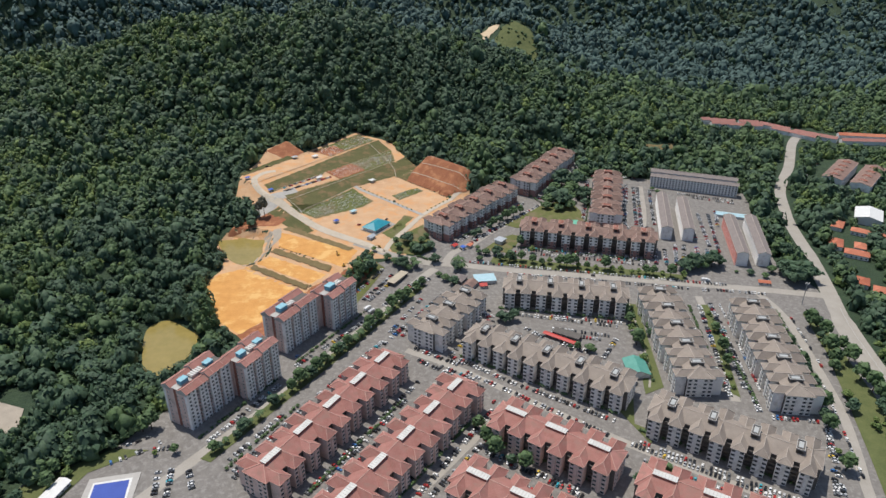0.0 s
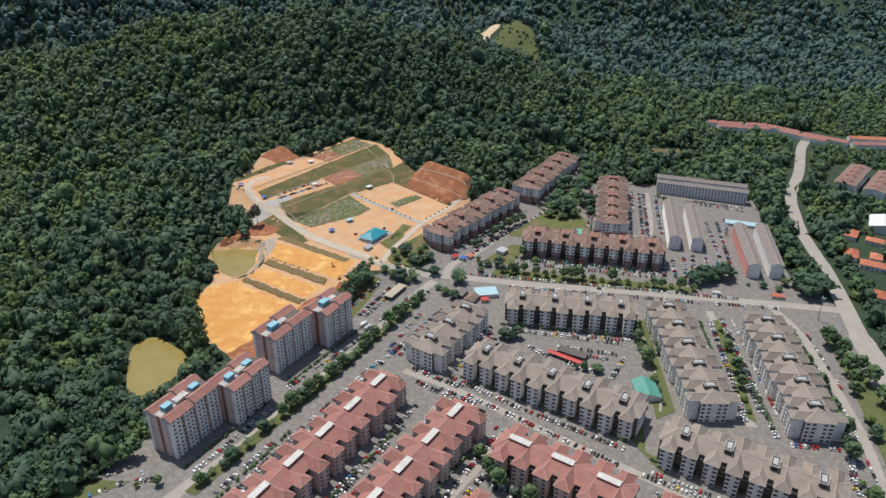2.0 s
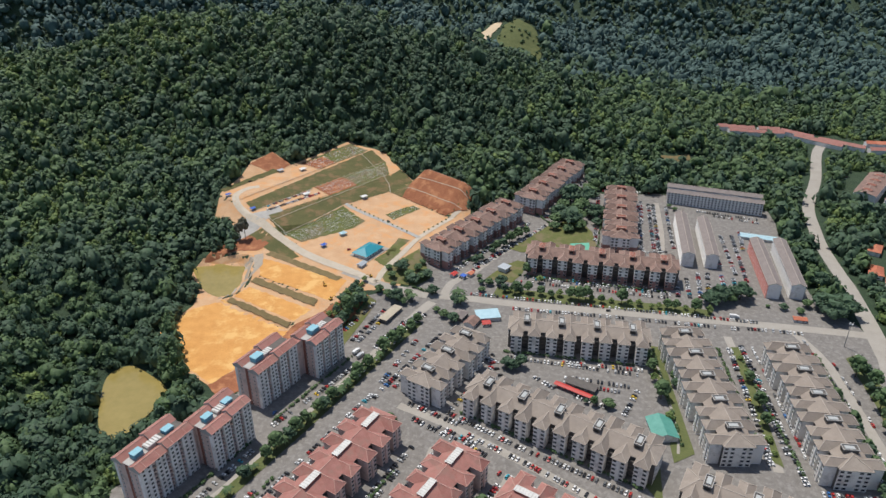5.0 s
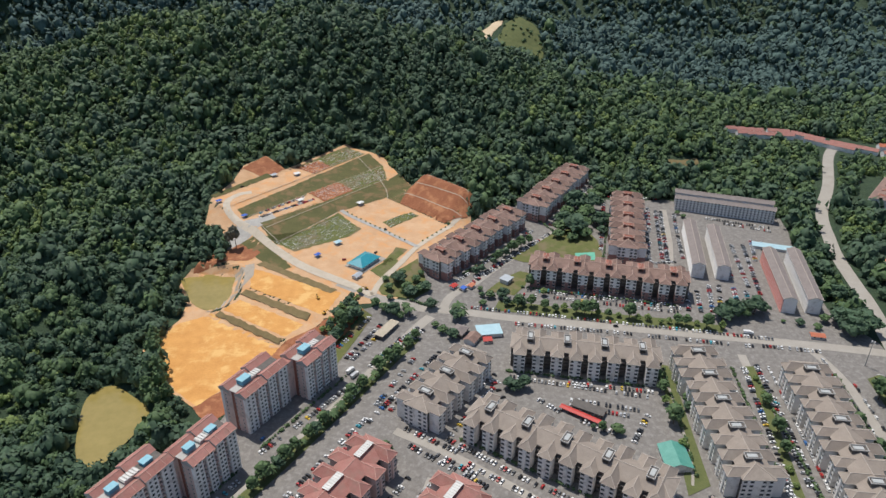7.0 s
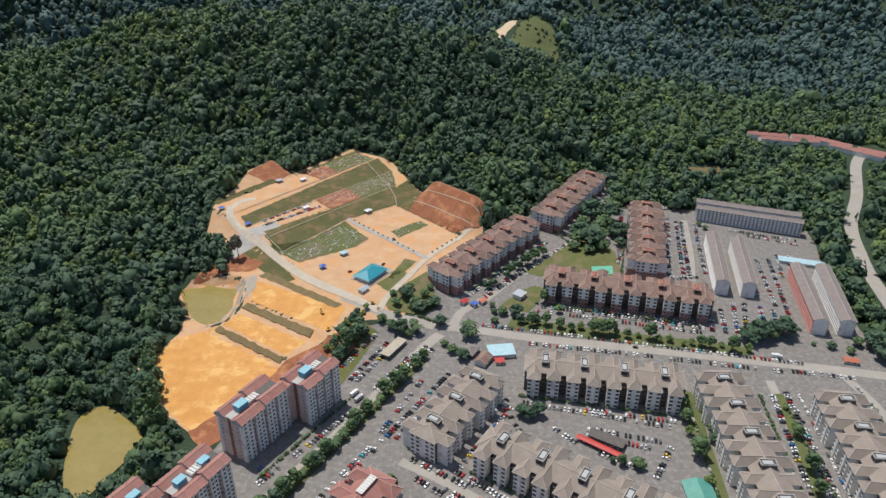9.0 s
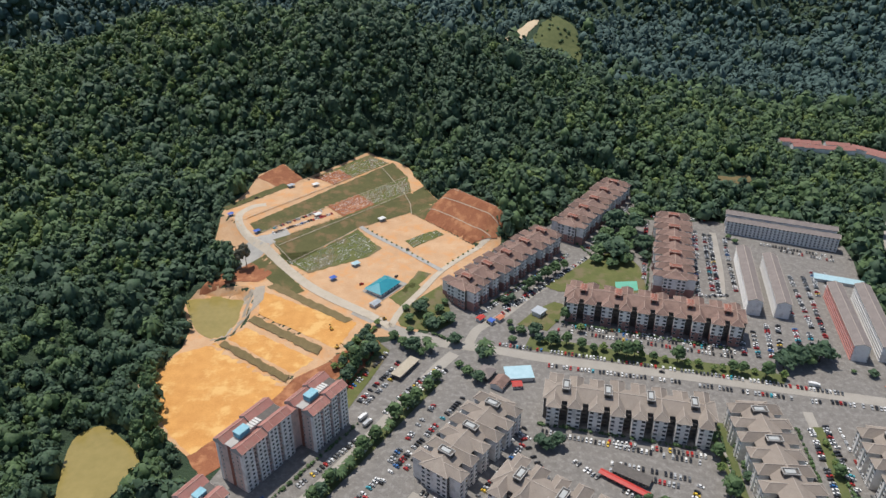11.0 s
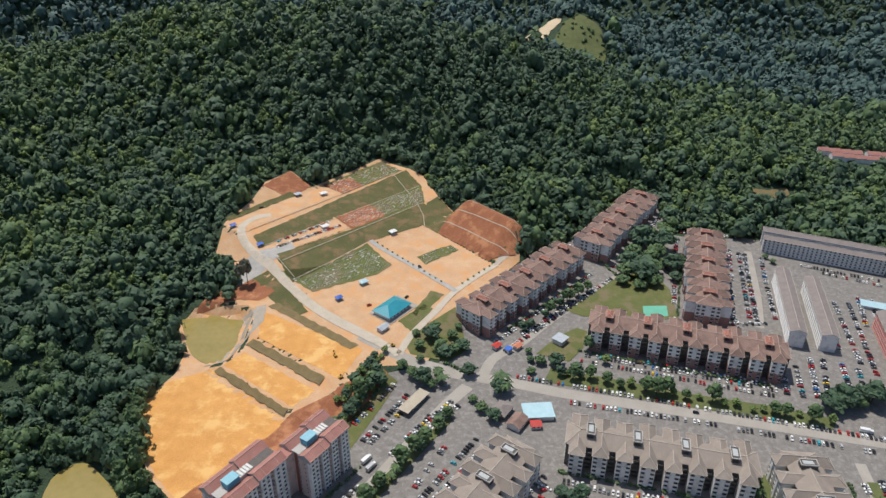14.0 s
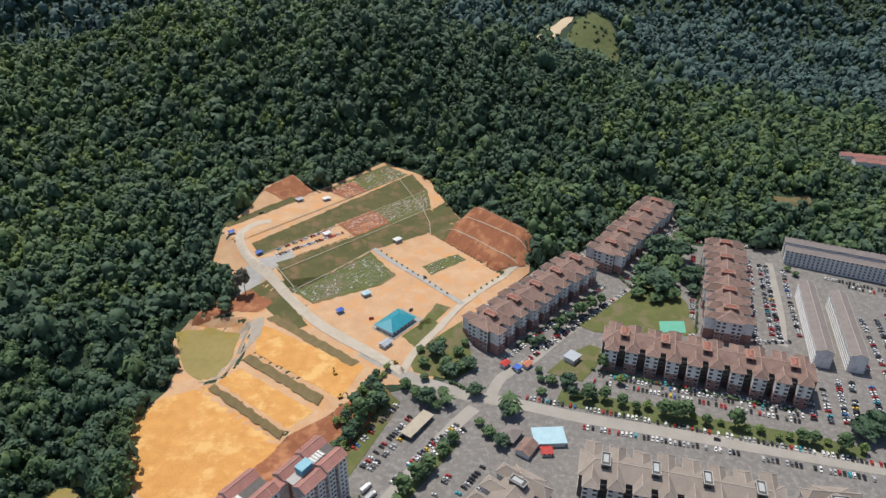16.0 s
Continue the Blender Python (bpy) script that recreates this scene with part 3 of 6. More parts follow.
def walkup(style, x, y, turn, count, pitch, base=0.0):
    """A row of `count` stair modules; (x, y) is the middle of the first, the row runs along `turn` degrees."""
    look_of = STYLES[style]
    block = new("apartment_block")
    block.matrix_basis = pose(x, y - 2.6, base, 0, 0, turn)
    tagged(block, look_of["label"], "apartment block", "walk-up apartment blocks")
    x0, x1 = -pitch / 2, pitch * (count - 0.5)
    FOOTPRINTS.append((x, y - 2.6, turn, x0, x1))
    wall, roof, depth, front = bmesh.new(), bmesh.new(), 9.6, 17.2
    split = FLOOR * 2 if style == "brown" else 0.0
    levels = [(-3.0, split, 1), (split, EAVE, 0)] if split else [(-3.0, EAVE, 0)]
    # body behind the bays: recess shade is put into its dark colour
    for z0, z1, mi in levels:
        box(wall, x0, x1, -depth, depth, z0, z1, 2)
    # long main roof with hipped ends
    re, rz, re_w = EAVE, 21.8, depth + 0.6
    a, b = x0 - 0.8, x1 + 0.8
    for s in (-1, 1):
        poly(roof, [(a, s * re_w, re), (b, s * re_w, re), (b - 9, 0, rz), (a + 9, 0, rz)][::s], 0)
    poly(roof, [(a, re_w, re), (a, -re_w, re), (a + 9, 0, rz)], 0)
    poly(roof, [(b, -re_w, re), (b, re_w, re), (b - 9, 0, rz)], 0)
    poly(roof, [(a, -re_w, re - 0.3), (a, re_w, re - 0.3), (b, re_w, re - 0.3), (b, -re_w, re - 0.3)], 1)
    bar(roof, (a + 9, 0, rz), (b - 9, 0, rz), 0.4, 1)
    for ex, s in ((a, 1), (b, -1)):
        for sy in (-1, 1):
            bar(roof, (ex, sy * re_w, re), (ex + 9 * s, 0, rz), 0.4, 1)
        bar(roof, (ex, -re_w, re - 0.15), (ex, re_w, re - 0.15), 0.32, 1)
    wide = pitch * 0.30
    windows = []
    for i in range(count):
        cx = i * pitch
        for side in (-1, 1):
            for k, off in enumerate((-pitch * 0.255, pitch * 0.245)):
                bx = cx + off
                reach = front - (1.6 if (k + i) % 2 else 0.0)
                for z0, z1, mi in levels:
                    box(wall, bx - wide / 2, bx + wide / 2, min(side * (depth - 1), side * reach), max(side * (depth - 1), side * reach), z0, z1, mi)
                    box(wall, bx - 0.9, bx + 0.9, min(side * reach, side * (reach + 0.7)), max(side * reach, side * (reach + 0.7)), z0, z1, mi)
                hip(roof, bx - wide / 2 - 0.7, bx + wide / 2 + 0.7, 0.0, side * (reach + 1.0), EAVE - 0.05, 21.6 if k else 20.3, 0.95)
                poly(roof, [(bx - wide / 2 - 0.6, side * depth, EAVE - 0.32), (bx + wide / 2 + 0.6, side * depth, EAVE - 0.32),
                            (bx + wide / 2 + 0.6, side * (reach + 0.9), EAVE - 0.32), (bx - wide / 2 - 0.6, side * (reach + 0.9), EAVE - 0.32)][::-side], 1)
                for f in range(5):
                    for dx in (-wide * 0.32, wide * 0.32):
                        windows.append((WIN_WIDE, bx + dx, side * reach, 0.9 + f * FLOOR, 0 if side < 0 else 180))
            # balconies in the recess between bays, their shade put in as a dark colour
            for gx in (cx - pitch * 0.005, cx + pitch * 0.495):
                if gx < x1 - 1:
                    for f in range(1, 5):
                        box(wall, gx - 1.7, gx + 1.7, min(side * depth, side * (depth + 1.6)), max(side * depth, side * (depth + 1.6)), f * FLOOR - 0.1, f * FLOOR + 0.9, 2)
    for ex, ang in ((x0, -90), (x1, 90)):
        for wy in (-7.6, -3.6, 3.6, 7.6):
            for f in range(5):
                windows.append((WIN_WIDE, ex, wy, 0.9 + f * FLOOR, ang))
        s = -1 if ang < 0 else 1
        for z0, z1, mi in levels:
            box(wall, min(ex, ex + s * 0.06), max(ex, ex + s * 0.06), -depth, depth, z0, z1, mi)
    part("wall", wall, [look_of["wall"], look_of["base"], SHADE_AND_DARK_WALL], block)
    part("roof", roof, [look_of["roof"], look_of["cap"]], block, "hipped clay-tile roof with pale ridge caps")
    for i in range(count):
        add_core(style, block, pose(i * pitch, 0, RAISED))
    for me, wx, wy, wz, ang in windows:
        s = {0: (0, -0.02), 180: (0, 0.02), -90: (-0.08, 0), 90: (0.08, 0)}[ang]
        shared("window", me, block, pose(wx + s[0], wy + s[1], wz, 0, 0, ang))
    return block


walkup("beige", 69, 541, -9.5, 4, 27.5)
walkup("beige", 34, 461, -32.5, 5, 26.8)
walkup("beige", -9, 477, 57, 3, 26)
walkup("beige", 188, 417, 88.8, 5, 26.5)
walkup("beige", 252, 397, 83.5, 5, 26.5)
walkup("beige", 156, 370, -31, 4, 26.5)
walkup("red", -106, 321, 59.4, 5, 29.6)
walkup("red", -72, 267, 57, 6, 29.5)
walkup("red", 49, 362, -33.5, 3, 29.4)
walkup("red", 21, 306, -32, 3, 29.2)
walkup("red", 132, 304, -30, 3, 29.2)
walkup("brown", 97, 664, -13.2, 5, 28, 2.0)
walkup("brown", 182, 704, 77, 5, 27.2, 2.0)
walkup("brown", 0, 679, 52, 5, 28.6, 2.0)
walkup("brown", 104, 800, 58.5, 5, 27, 3.0)


TANK_LID = material("tank_lid", (0.2, 0.42, 0.5), (0.3, 0.52, 0.6), 2, 0.4)


def tower(x, y, turn, stagger, start, end, tanks):
    """Two joined ten-storey slabs; (x, y) is the near front corner, the front faces local -y."""
    block = new("apartment_tower")
    block.matrix_basis = pose(x, y, -4.0, 0, 0, turn)
    tagged(block, "tall white and pink apartment tower with red tiled roof edges", "apartment tower", "tall apartment towers")
    wall, roof = bmesh.new(), bmesh.new()
    top = 32.5
    wins = []
    for k, (xa, xb, shift) in enumerate(((0, 40, 0), (start, end, stagger))):
        ya, yb = shift, shift + 23
        mid = (xa + xb) / 2
        # slab bodies are coloured dark to stand for shade between the front bays
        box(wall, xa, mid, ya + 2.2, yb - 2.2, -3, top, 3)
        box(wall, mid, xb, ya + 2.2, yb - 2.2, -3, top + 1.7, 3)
        for ex in (xa, xb):
            box(wall, ex - 0.04, ex + 0.04, ya + 2.3, yb - 2.3, -3, top + (1.7 if ex > mid else 0), 1)
        if k:
            box(wall, 40, start, 2, 9, -3, top - 1, 1)
            poly(roof, [(40, 1.6, top - 0.9), (start, 1.6, top - 0.9), (start, 9.4, top - 0.7), (40, 9.4, top - 0.7)], 0)
        n = 4
        w = (xb - xa) / n
        for i in range(n):
            bx0, bx1 = xa + i * w + 1.5, xa + (i + 1) * w - 1.5
            if i == 0:
                bx0 = xa - 0.05
            if i == n - 1:
                bx1 = xb + 0.05
            crown_z = top + (1.7 if i >= n // 2 else 0)
            box(wall, bx0, bx1, ya, ya + 2.4, -3, crown_z, 0)
            box(wall, bx0, bx1, yb - 2.4, yb, -3, crown_z, 0)
            for f in range(10):
                for dx in (0.28, 0.72):
                    wins.append((WIN_TALL, bx0 + (bx1 - bx0) * dx, ya - 0.02, 1.2 + f * 3.2, 0))
                if i < n - 1:
                    box(wall, bx1 - 0.1, bx1 + 3.1, ya + 0.9, ya + 2.2, f * 3.2 - 0.1, f * 3.2 + 0.9, 1)
        for f in range(10):
            for wy in (0.2, 0.4, 0.8):
                wins.append((WIN_SMALL, xa - 0.08, ya + 23 * wy, 1.3 + f * 3.2, -90))
                wins.append((WIN_SMALL, xb + 0.08, ya + 23 * wy, 1.3 + f * 3.2, 90))
        box(wall, xa - 0.06, xa, ya + 9.8, ya + 12.6, -3, top, 2)
        # tiled strips along both long sides, flat deck between, lower tiled step between the slabs
        for y0, y1 in ((ya - 0.9, ya + 8.5), (yb + 0.9, yb - 8.5)):
            ym = (y0 + y1) / 2
            s = 1 if y1 > y0 else -1
            for ra, rb, rz in ((xa - 0.7, mid, top), (mid, xb + 0.7, top + 1.7)):
                poly(roof, [(ra, y0, rz), (rb, y0, rz), (rb, ym, rz + 2.6), (ra, ym, rz + 2.6)][::s], 0)
                poly(roof, [(ra, ym, rz + 2.6), (rb, ym, rz + 2.6), (rb, y1, rz), (ra, y1, rz)][::s], 0)
                for ex in (ra, rb):
                    poly(roof, [(ex, y0, rz - 1.8), (ex, y1, rz - 1.8), (ex, y1, rz), (ex, ym, rz + 2.6), (ex, y0, rz)], 2)
                bar(roof, (ra, ym, rz + 2.65), (rb, ym, rz + 2.65), 0.35, 1)
                bar(roof, (ra, y0, rz - 0.1), (rb, y0, rz - 0.1), 0.3, 1)
                poly(roof, [(ra, y0, rz - 0.1), (rb, y0, rz - 0.1), (rb, y1, rz - 0.1), (ra, y1, rz - 0.1)][::-s], 2)
                for i in range(1, n // 2 + 1):
                    bar(roof, (ra + i * w - w / 2, y0, rz + 0.1), (ra + i * w - w / 2, ym, rz + 2.7), 0.3, 1)
        box(roof, xa, xb, ya + 8.5, yb - 8.5, top - 0.5, top + 0.4, 2)
        box(roof, xa + 14, xa + 25, ya + 8.8, yb - 8.8, top + 0.4, top + 2.2, 2)
        for i in range(5):
            box(roof, xa + 14.6 + i * 2.1, xa + 16.0 + i * 2.1, ya + 9.0, yb - 9.0, top + 2.2, top + 2.7, 3)
        for tx in ((xa + 8, xb - 9) if tanks == 2 else (xa + 11,)):
            tank = bmesh.new()
            box(tank, -3.2, 3.2, -2.2, 2.2, 0.5, 3.4, 0)
            t = part("water_tank", tank, BLUE_TANK, block, "blue panelled rooftop water tank")
            t.matrix_basis = pose(tx, ya + 11.5, top + 0.4) @ Matrix.Diagonal((1.25, 1.25, 1.2, 1)) if tanks == 1 else pose(tx, ya + 11.5, top + 0.4)
            lid = bmesh.new()
            box(lid, -3.4, 3.4, -2.4, 2.4, 3.4, 3.6)
            part("lid", lid, TANK_LID, t)
            foot = bmesh.new()
            box(foot, -3.4, 3.4, -2.4, 2.4, 0.0, 0.5)
            part("plinth", foot, CONCRETE, t)
    part("wall", wall, [WALL_WHITE, WALL_PINK, CORE_RED, SHADE_AND_DARK_WALL], block)
    part("roof", roof, [TILE_RED, CAP_RED, CONCRETE, SHEETING], block, "red tiled roof strips beside a flat deck")
    for me, wx, wy, wz, ang in wins:
        shared("window", me, block, pose(wx, wy, wz, 0, 0, ang))


tower(-174, 369, 61, -13, 43, 77, 2)
tower(-127, 460, 59.5, -12, 47, 79, 1)


WALL_RED = material("wall_red", (0.45, 0.16, 0.13), (0.58, 0.30, 0.26), 3, 0.5, 0.9, 0.1)


def slab(x, y, turn, length, depth, base=0.0, pink=False, brown=False, hidden=False):
    """A long low-cost slab of flats with a shallow gable roof; (x, y) is one end of its middle line."""
    block = new("slab_block")
    block.matrix_basis = pose(x, y, base, 0, 0, turn)
    tagged(block, "long white five-storey slab block with a shallow tiled roof", "apartment block", "low-cost slab blocks")
    wall, roof = bmesh.new(), bmesh.new()
    h, e = depth / 2, 14.2
    box(wall, 0, length, -h, h, -3, e, 0)
    for f in range(5):
        for s in (-1, 1):
            rail = bmesh.new()
            box(rail, 0.3, length - 0.3, min(s * h, s * (h + 0.8)), max(s * h, s * (h + 0.8)), f * 2.8 - 0.1, f * 2.8 + 0.95)
            part("balcony", rail, WALL_RED if pink and s > 0 else WALL_GREY, block)
    o = h + 1.0
    trims = [((-0.6, 0, e + 2.45), (length + 0.6, 0, e + 2.45), 0.4, "ridge_cap")]
    for s in (-1, 1):
        poly(roof, [(-0.6, s * o, e), (length + 0.6, s * o, e), (length + 0.6, 0, e + 2.4), (-0.6, 0, e + 2.4)][::s], 0)
        trims.append(((-0.6, s * o, e - 0.1), (length + 0.6, s * o, e - 0.1), 0.3, "gutter"))
        trims += [((ex, s * o, e), (ex, 0, e + 2.4), 0.3, "barge_board") for ex in (-0.6, length + 0.6)]
    for ex in (-0.02, length + 0.02):
        poly(wall, [(ex, -h, e), (ex, h, e), (ex, 0, e + 2.2)], 0)
    for p, q, wide, name in trims:
        bm = bmesh.new()
        bar(bm, p, q, wide)
        part(name, bm, CAP_BROWN if brown else CAP_BEIGE, block)
    part("wall", wall, WALL_WHITE, block)
    part("roof", roof, TILE_BROWN if brown else TILE_GREY, block)
    if brown:
        for i in range(4):
            add_core("brown", block, pose(12 + i * (length - 24) / 3, 0, -4.4))
    n = int(length / 3.6)
    for f in range(5):
        for i in range(0 if brown or hidden else n):
            shared("window", WIN_TALL, block, pose((i + 0.5) * length / n, -h - 0.03, 1.0 + f * 2.8, 0, 0, 0))
    return block


slab(240, 664, 77.5, 98, 10.5)
slab(262, 660, 77.5, 88, 10.5)
slab(298, 604, 77.8, 94, 10.5, pink=True)
slab(319, 603, 76.6, 94, 10.5)
slab(264, 817, -20, 103, 8.5, 2.0)
slab(268, 832, -20, 103, 8.5, 3.0, hidden=True)
slab(487, 806, 49, 82, 22, 2.0, brown=True)
slab(511, 784, 49, 82, 22, 2.0, brown=True)

# ---- trees ----
def lump(rng, detail, rx, rz):
    """A lumpy closed leaf mass as triangles."""
    bm = bmesh.new()
    bmesh.ops.create_icosphere(bm, subdivisions=detail, radius=1)
    off = Vector(rng.uniform(0, 90, 3))
    for v in bm.verts:
        k = 0.78 + 0.55 * noise.noise(v.co * 1.5 + off) + 0.28 * noise.noise(v.co * 3.7 + off)
        v.co = Vector((v.co.x * rx * k, v.co.y * rx * k, v.co.z * rz * k))
    co = np.array([v.co[:] for v in bm.verts])
    tri = np.array([[v.index for v in f.verts] for f in bm.faces])
    bm.free()
    return co, tri


def clump_crown(rng, detail, sprays, rx, rz, leaf):
    """A ragged crown: a lumpy leaf mass with leaf sprays standing out of it. All faces are triangles."""
    co, tri = lump(rng, detail, rx, rz)
    verts, faces = [co], [tri]
    i = len(co)
    for _ in range(sprays):
        p = co[rng.randint(len(co))]
        if p[2] < -0.35 * rz:
            continue
        d = p / np.array([rx, rx, rz])
        nrm = d + rng.normal(size=3) * 0.35 + np.array([0, 0, 0.3])
        nrm /= np.linalg.norm(nrm) + 1e-6
        t = np.cross(nrm, rng.normal(size=3))
        t /= np.linalg.norm(t) + 1e-6
        b = np.cross(nrm, t)
        s = leaf * rng.uniform(0.6, 1.4)
        c = p * rng.uniform(0.92, 1.14)
        verts.append(np.array([c - t * s - b * s * 0.5, c + t * s * 0.4 - b * s * 0.9, c + t * s + b * s * 0.3, c - t * s * 0.2 + b * s]))
        faces.append(np.array([(i, i + 1, i + 2), (i, i + 2, i + 3)]))
        i += 4
    return np.concatenate(verts), np.concatenate(faces)


def leafy_crown(rng, lobes, sprays, rx, rz, leaf):
    """A forest crown: a few leaf masses under a coat of leaf tufts that face outwards and up. All faces are triangles."""
    vs, fs, at, cores = [], [], 0, []
    for k in range(lobes):
        a = k * 6.283 / max(1, lobes - 1) + rng.uniform(-0.6, 0.6)
        off = rng.uniform(0.3, 0.55) * rx if k else 0.0
        c = np.array([math.cos(a) * off, math.sin(a) * off, (0.25 if k == 0 else rng.uniform(-0.35, 0.15)) * rz])
        kx = rx * (rng.uniform(0.55, 0.75) if lobes > 1 else 0.95)
        kz = rz * (rng.uniform(0.55, 0.8) if lobes > 1 else 0.95)
        co, tri = lump(rng, 1, kx, kz)
        vs.append(co + c)
        fs.append(tri + at)
        at += len(co)
        cores.append((c, kx, kz))
    for i in range(sprays):
        c, kx, kz = cores[i % lobes]
        d = rng.normal(size=3)
        d[2] = abs(d[2]) * 1.2 - 0.25
        d /= np.linalg.norm(d)
        p = c + d * np.array([kx, kx, kz]) * rng.uniform(0.72, 1.12)
        nrm = d + rng.normal(size=3) * 0.33 + np.array([0, 0, 0.45])
        nrm /= np.linalg.norm(nrm)
        t = np.cross(nrm, rng.normal(size=3))
        t /= np.linalg.norm(t) + 1e-6
        b = np.cross(nrm, t)
        s = leaf * rng.uniform(0.6, 1.35)
        vs.append(np.array([p - t * s - b * s * 0.4 - nrm * s * 0.35, p + t * s * 0.3 - b * s * 0.9, p + t * s + b * s * 0.3 - nrm * s * 0.35, p - t * s * 0.3 + b * s]))
        fs.append(np.array([(at, at + 1, at + 3), (at + 1, at + 2, at + 3)]))
        at += 4
    return np.concatenate(vs), np.concatenate(fs)


def scatter(name, mat, places, crowns, label, kind="stuff"):
    """One mesh with a crown at every place: rows of x, y, z, scale, squash."""
    vs, fs, base = [], [], 0
    rng = np.random.RandomState(len(places))
    for x, y, z, s, q in places:
        v, f = crowns[rng.randint(len(crowns))]
        a = rng.uniform(0, 6.28)
        c, sn = math.cos(a) * s, math.sin(a) * s
        w = np.empty_like(v)
        w[:, 0], w[:, 1], w[:, 2] = v[:, 0] * c - v[:, 1] * sn + x, v[:, 0] * sn + v[:, 1] * c + y, v[:, 2] * s * q + z
        vs.append(w)
        fs.append(f + base)
        base += len(v)
    v, f = np.concatenate(vs), np.concatenate(fs)
    me = bpy.data.meshes.new(name)
    me.vertices.add(len(v))
    me.vertices.foreach_set("co", v.ravel())
    me.loops.add(f.size)
    me.loops.foreach_set("vertex_index", f.ravel().astype(np.int32))
    me.polygons.add(len(f))
    me.polygons.foreach_set("loop_start", np.arange(0, f.size, 3, dtype=np.int32))
    me.polygons.foreach_set("loop_total", np.full(len(f), 3, dtype=np.int32))
    me.update(calc_edges=True)
    me.validate()
    me.materials.append(mat)
    return tagged(new(name, me), label, "forest", kind=kind)


rng = np.random.RandomState(7)
NEAR_CROWNS = [leafy_crown(rng, 3, 34, 5.6, 4.9, 1.25) for _ in range(24)]
CLOSE_CROWNS = [leafy_crown(rng, 3, 64, 5.6, 4.9, 0.95) for _ in range(16)]
FAR_CROWNS = [leafy_crown(rng, 1, 10, 5.4, 5.2, 1.9) for _ in range(16)]
BUSH_CROWNS = [leafy_crown(rng, 1, 12, 5.2, 4.4, 2.2) for _ in range(8)]
ROAD_CLEAR = strip(RIGHT_ROAD, 20)
BEHIND = [(-176, 489), (-146, 525), (-128, 560), (-72, 612), (-66, 606), (-84, 556), (-98, 536), (-150, 482), (-164, 462)]
CLEARINGS = [ESTATE, SITE, POND_A, POND_B, ROAD_CLEAR, BEHIND]
OPEN = [
    [(455, 822), (500, 775), (590, 870), (530, 915)], [(458, 682), (510, 695), (510, 745), (470, 735)], [(276, 888), (318, 890), (322, 918), (280, 912)], [(386, 535), (412, 535), (430, 600), (464, 670), (456, 705), (436, 705), (410, 655), (400, 590)],
    [(400, 1014), (490, 1012), (560, 956), (640, 936), (760, 940), (760, 1030), (600, 1030), (500, 1085), (400, 1092)],
    [(-345, 370), (-300, 365), (-296, 400), (-330, 415)],
]


def wild_places(x0, x1, y0, y1, gap, keep):
    xs, ys = np.meshgrid(np.arange(x0, x1, gap), np.arange(y0, y1, gap))
    xs = (xs + rng.uniform(-0.45, 0.45, xs.shape) * gap).ravel()
    ys = (ys + rng.uniform(-0.45, 0.45, ys.shape) * gap).ravel()
    ok = keep(xs, ys)
    for c in CLEARINGS:
        near = (edge_distance(xs, ys, c) < (7.5 if c is POND_B else 3.0)) | inside(xs, ys, c)
        ok &= ~near
    for c in OPEN:
        ok &= ~inside(xs, ys, c)
    return xs[ok], ys[ok]


def seen_wedge(x, y):
    return np.abs(x + 0.04 * y) < 0.78 * y + 170


def forest(name, mat, x, y, crowns, lo, hi, label, lift=3.5):
    z = land(x, y)
    s = np.clip(np.exp(rng.normal(size=len(x)) * 0.36) * (lo + hi) / 2 * 0.95, 0.4 * lo, 1.65 * hi)
    q = rng.uniform(0.75, 1.7, len(x))
    return scatter(name, mat, np.stack([x, y, z + lift * s, s, q], 1), crowns, label)


fx, fy = wild_places(-760, 760, 200, 1240, 8.9, lambda x, y: seen_wedge(x, y) & (y < 1200))
pick = 0.75 * waves(fx, fy, 110, 11) + 0.5 * waves(fx, fy, 35, 12) + rng.normal(size=len(fx)) * 0.55
# lighter growth on the western flank; the sunlit flank and crest and the shaded slope above the terraces are also put
# into the leaf colour
pick = pick + 0.75 * step(-fx, 260, 460) * (1 - step(fy, 800, 1000)) + 0.9 * step(-fx, 240, 420) * step(fy, 960, 1060) + 0.5 * step(fx, 120, 260) * step(fy, 840, 940)
pick = pick - 0.7 * step(fx, -260, -160) * (1 - step(fx, 40, 120)) * step(fy, 880, 960) - 0.5 * step(-fx, 200, 240) * (1 - step(-fx, 300, 380)) * (1 - step(fy, 760, 860))
close = (fy < 640) & (fx < 0)
for mat, lo, hi, size, label, lift in ((LEAF_DARK, -9, -0.1, (1.0, 1.5), "dense dark green rainforest canopy on the slopes", 3.5), (LEAF, -0.1, 0.9, (0.9, 1.35), "mixed green rainforest canopy on the slopes", 3.5),
                                       (LEAF_BRIGHT, 0.9, 9, (0.7, 1.05), "lighter yellow-green secondary growth", 2.5)):
    some = (pick >= lo) & (pick < hi)
    forest("forest", mat, fx[some & ~close], fy[some & ~close], NEAR_CROWNS, *size, label, lift)
    forest("forest", mat, fx[some & close], fy[some & close], CLOSE_CROWNS, *size, label, lift)
KNOLL = [(84, 1310), (100, 1360), (112, 1390), (142, 1418), (170, 1404), (180, 1350), (172, 1300), (150, 1272), (110, 1272), (88, 1285)]
CLEARINGS.append(KNOLL)
CLEARINGS.append([(24, 1304), (60, 1298), (88, 1305), (104, 1360), (116, 1404), (100, 1412), (66, 1396), (34, 1376)])
bx, by = wild_places(-1500, 1500, 1200, 1700, 11.5, seen_wedge)
cx, cy = wild_places(-1900, 1900, 1700, 2300, 15.0, seen_wedge)
bx, by = np.concatenate([bx, cx]), np.concatenate([by, cy])
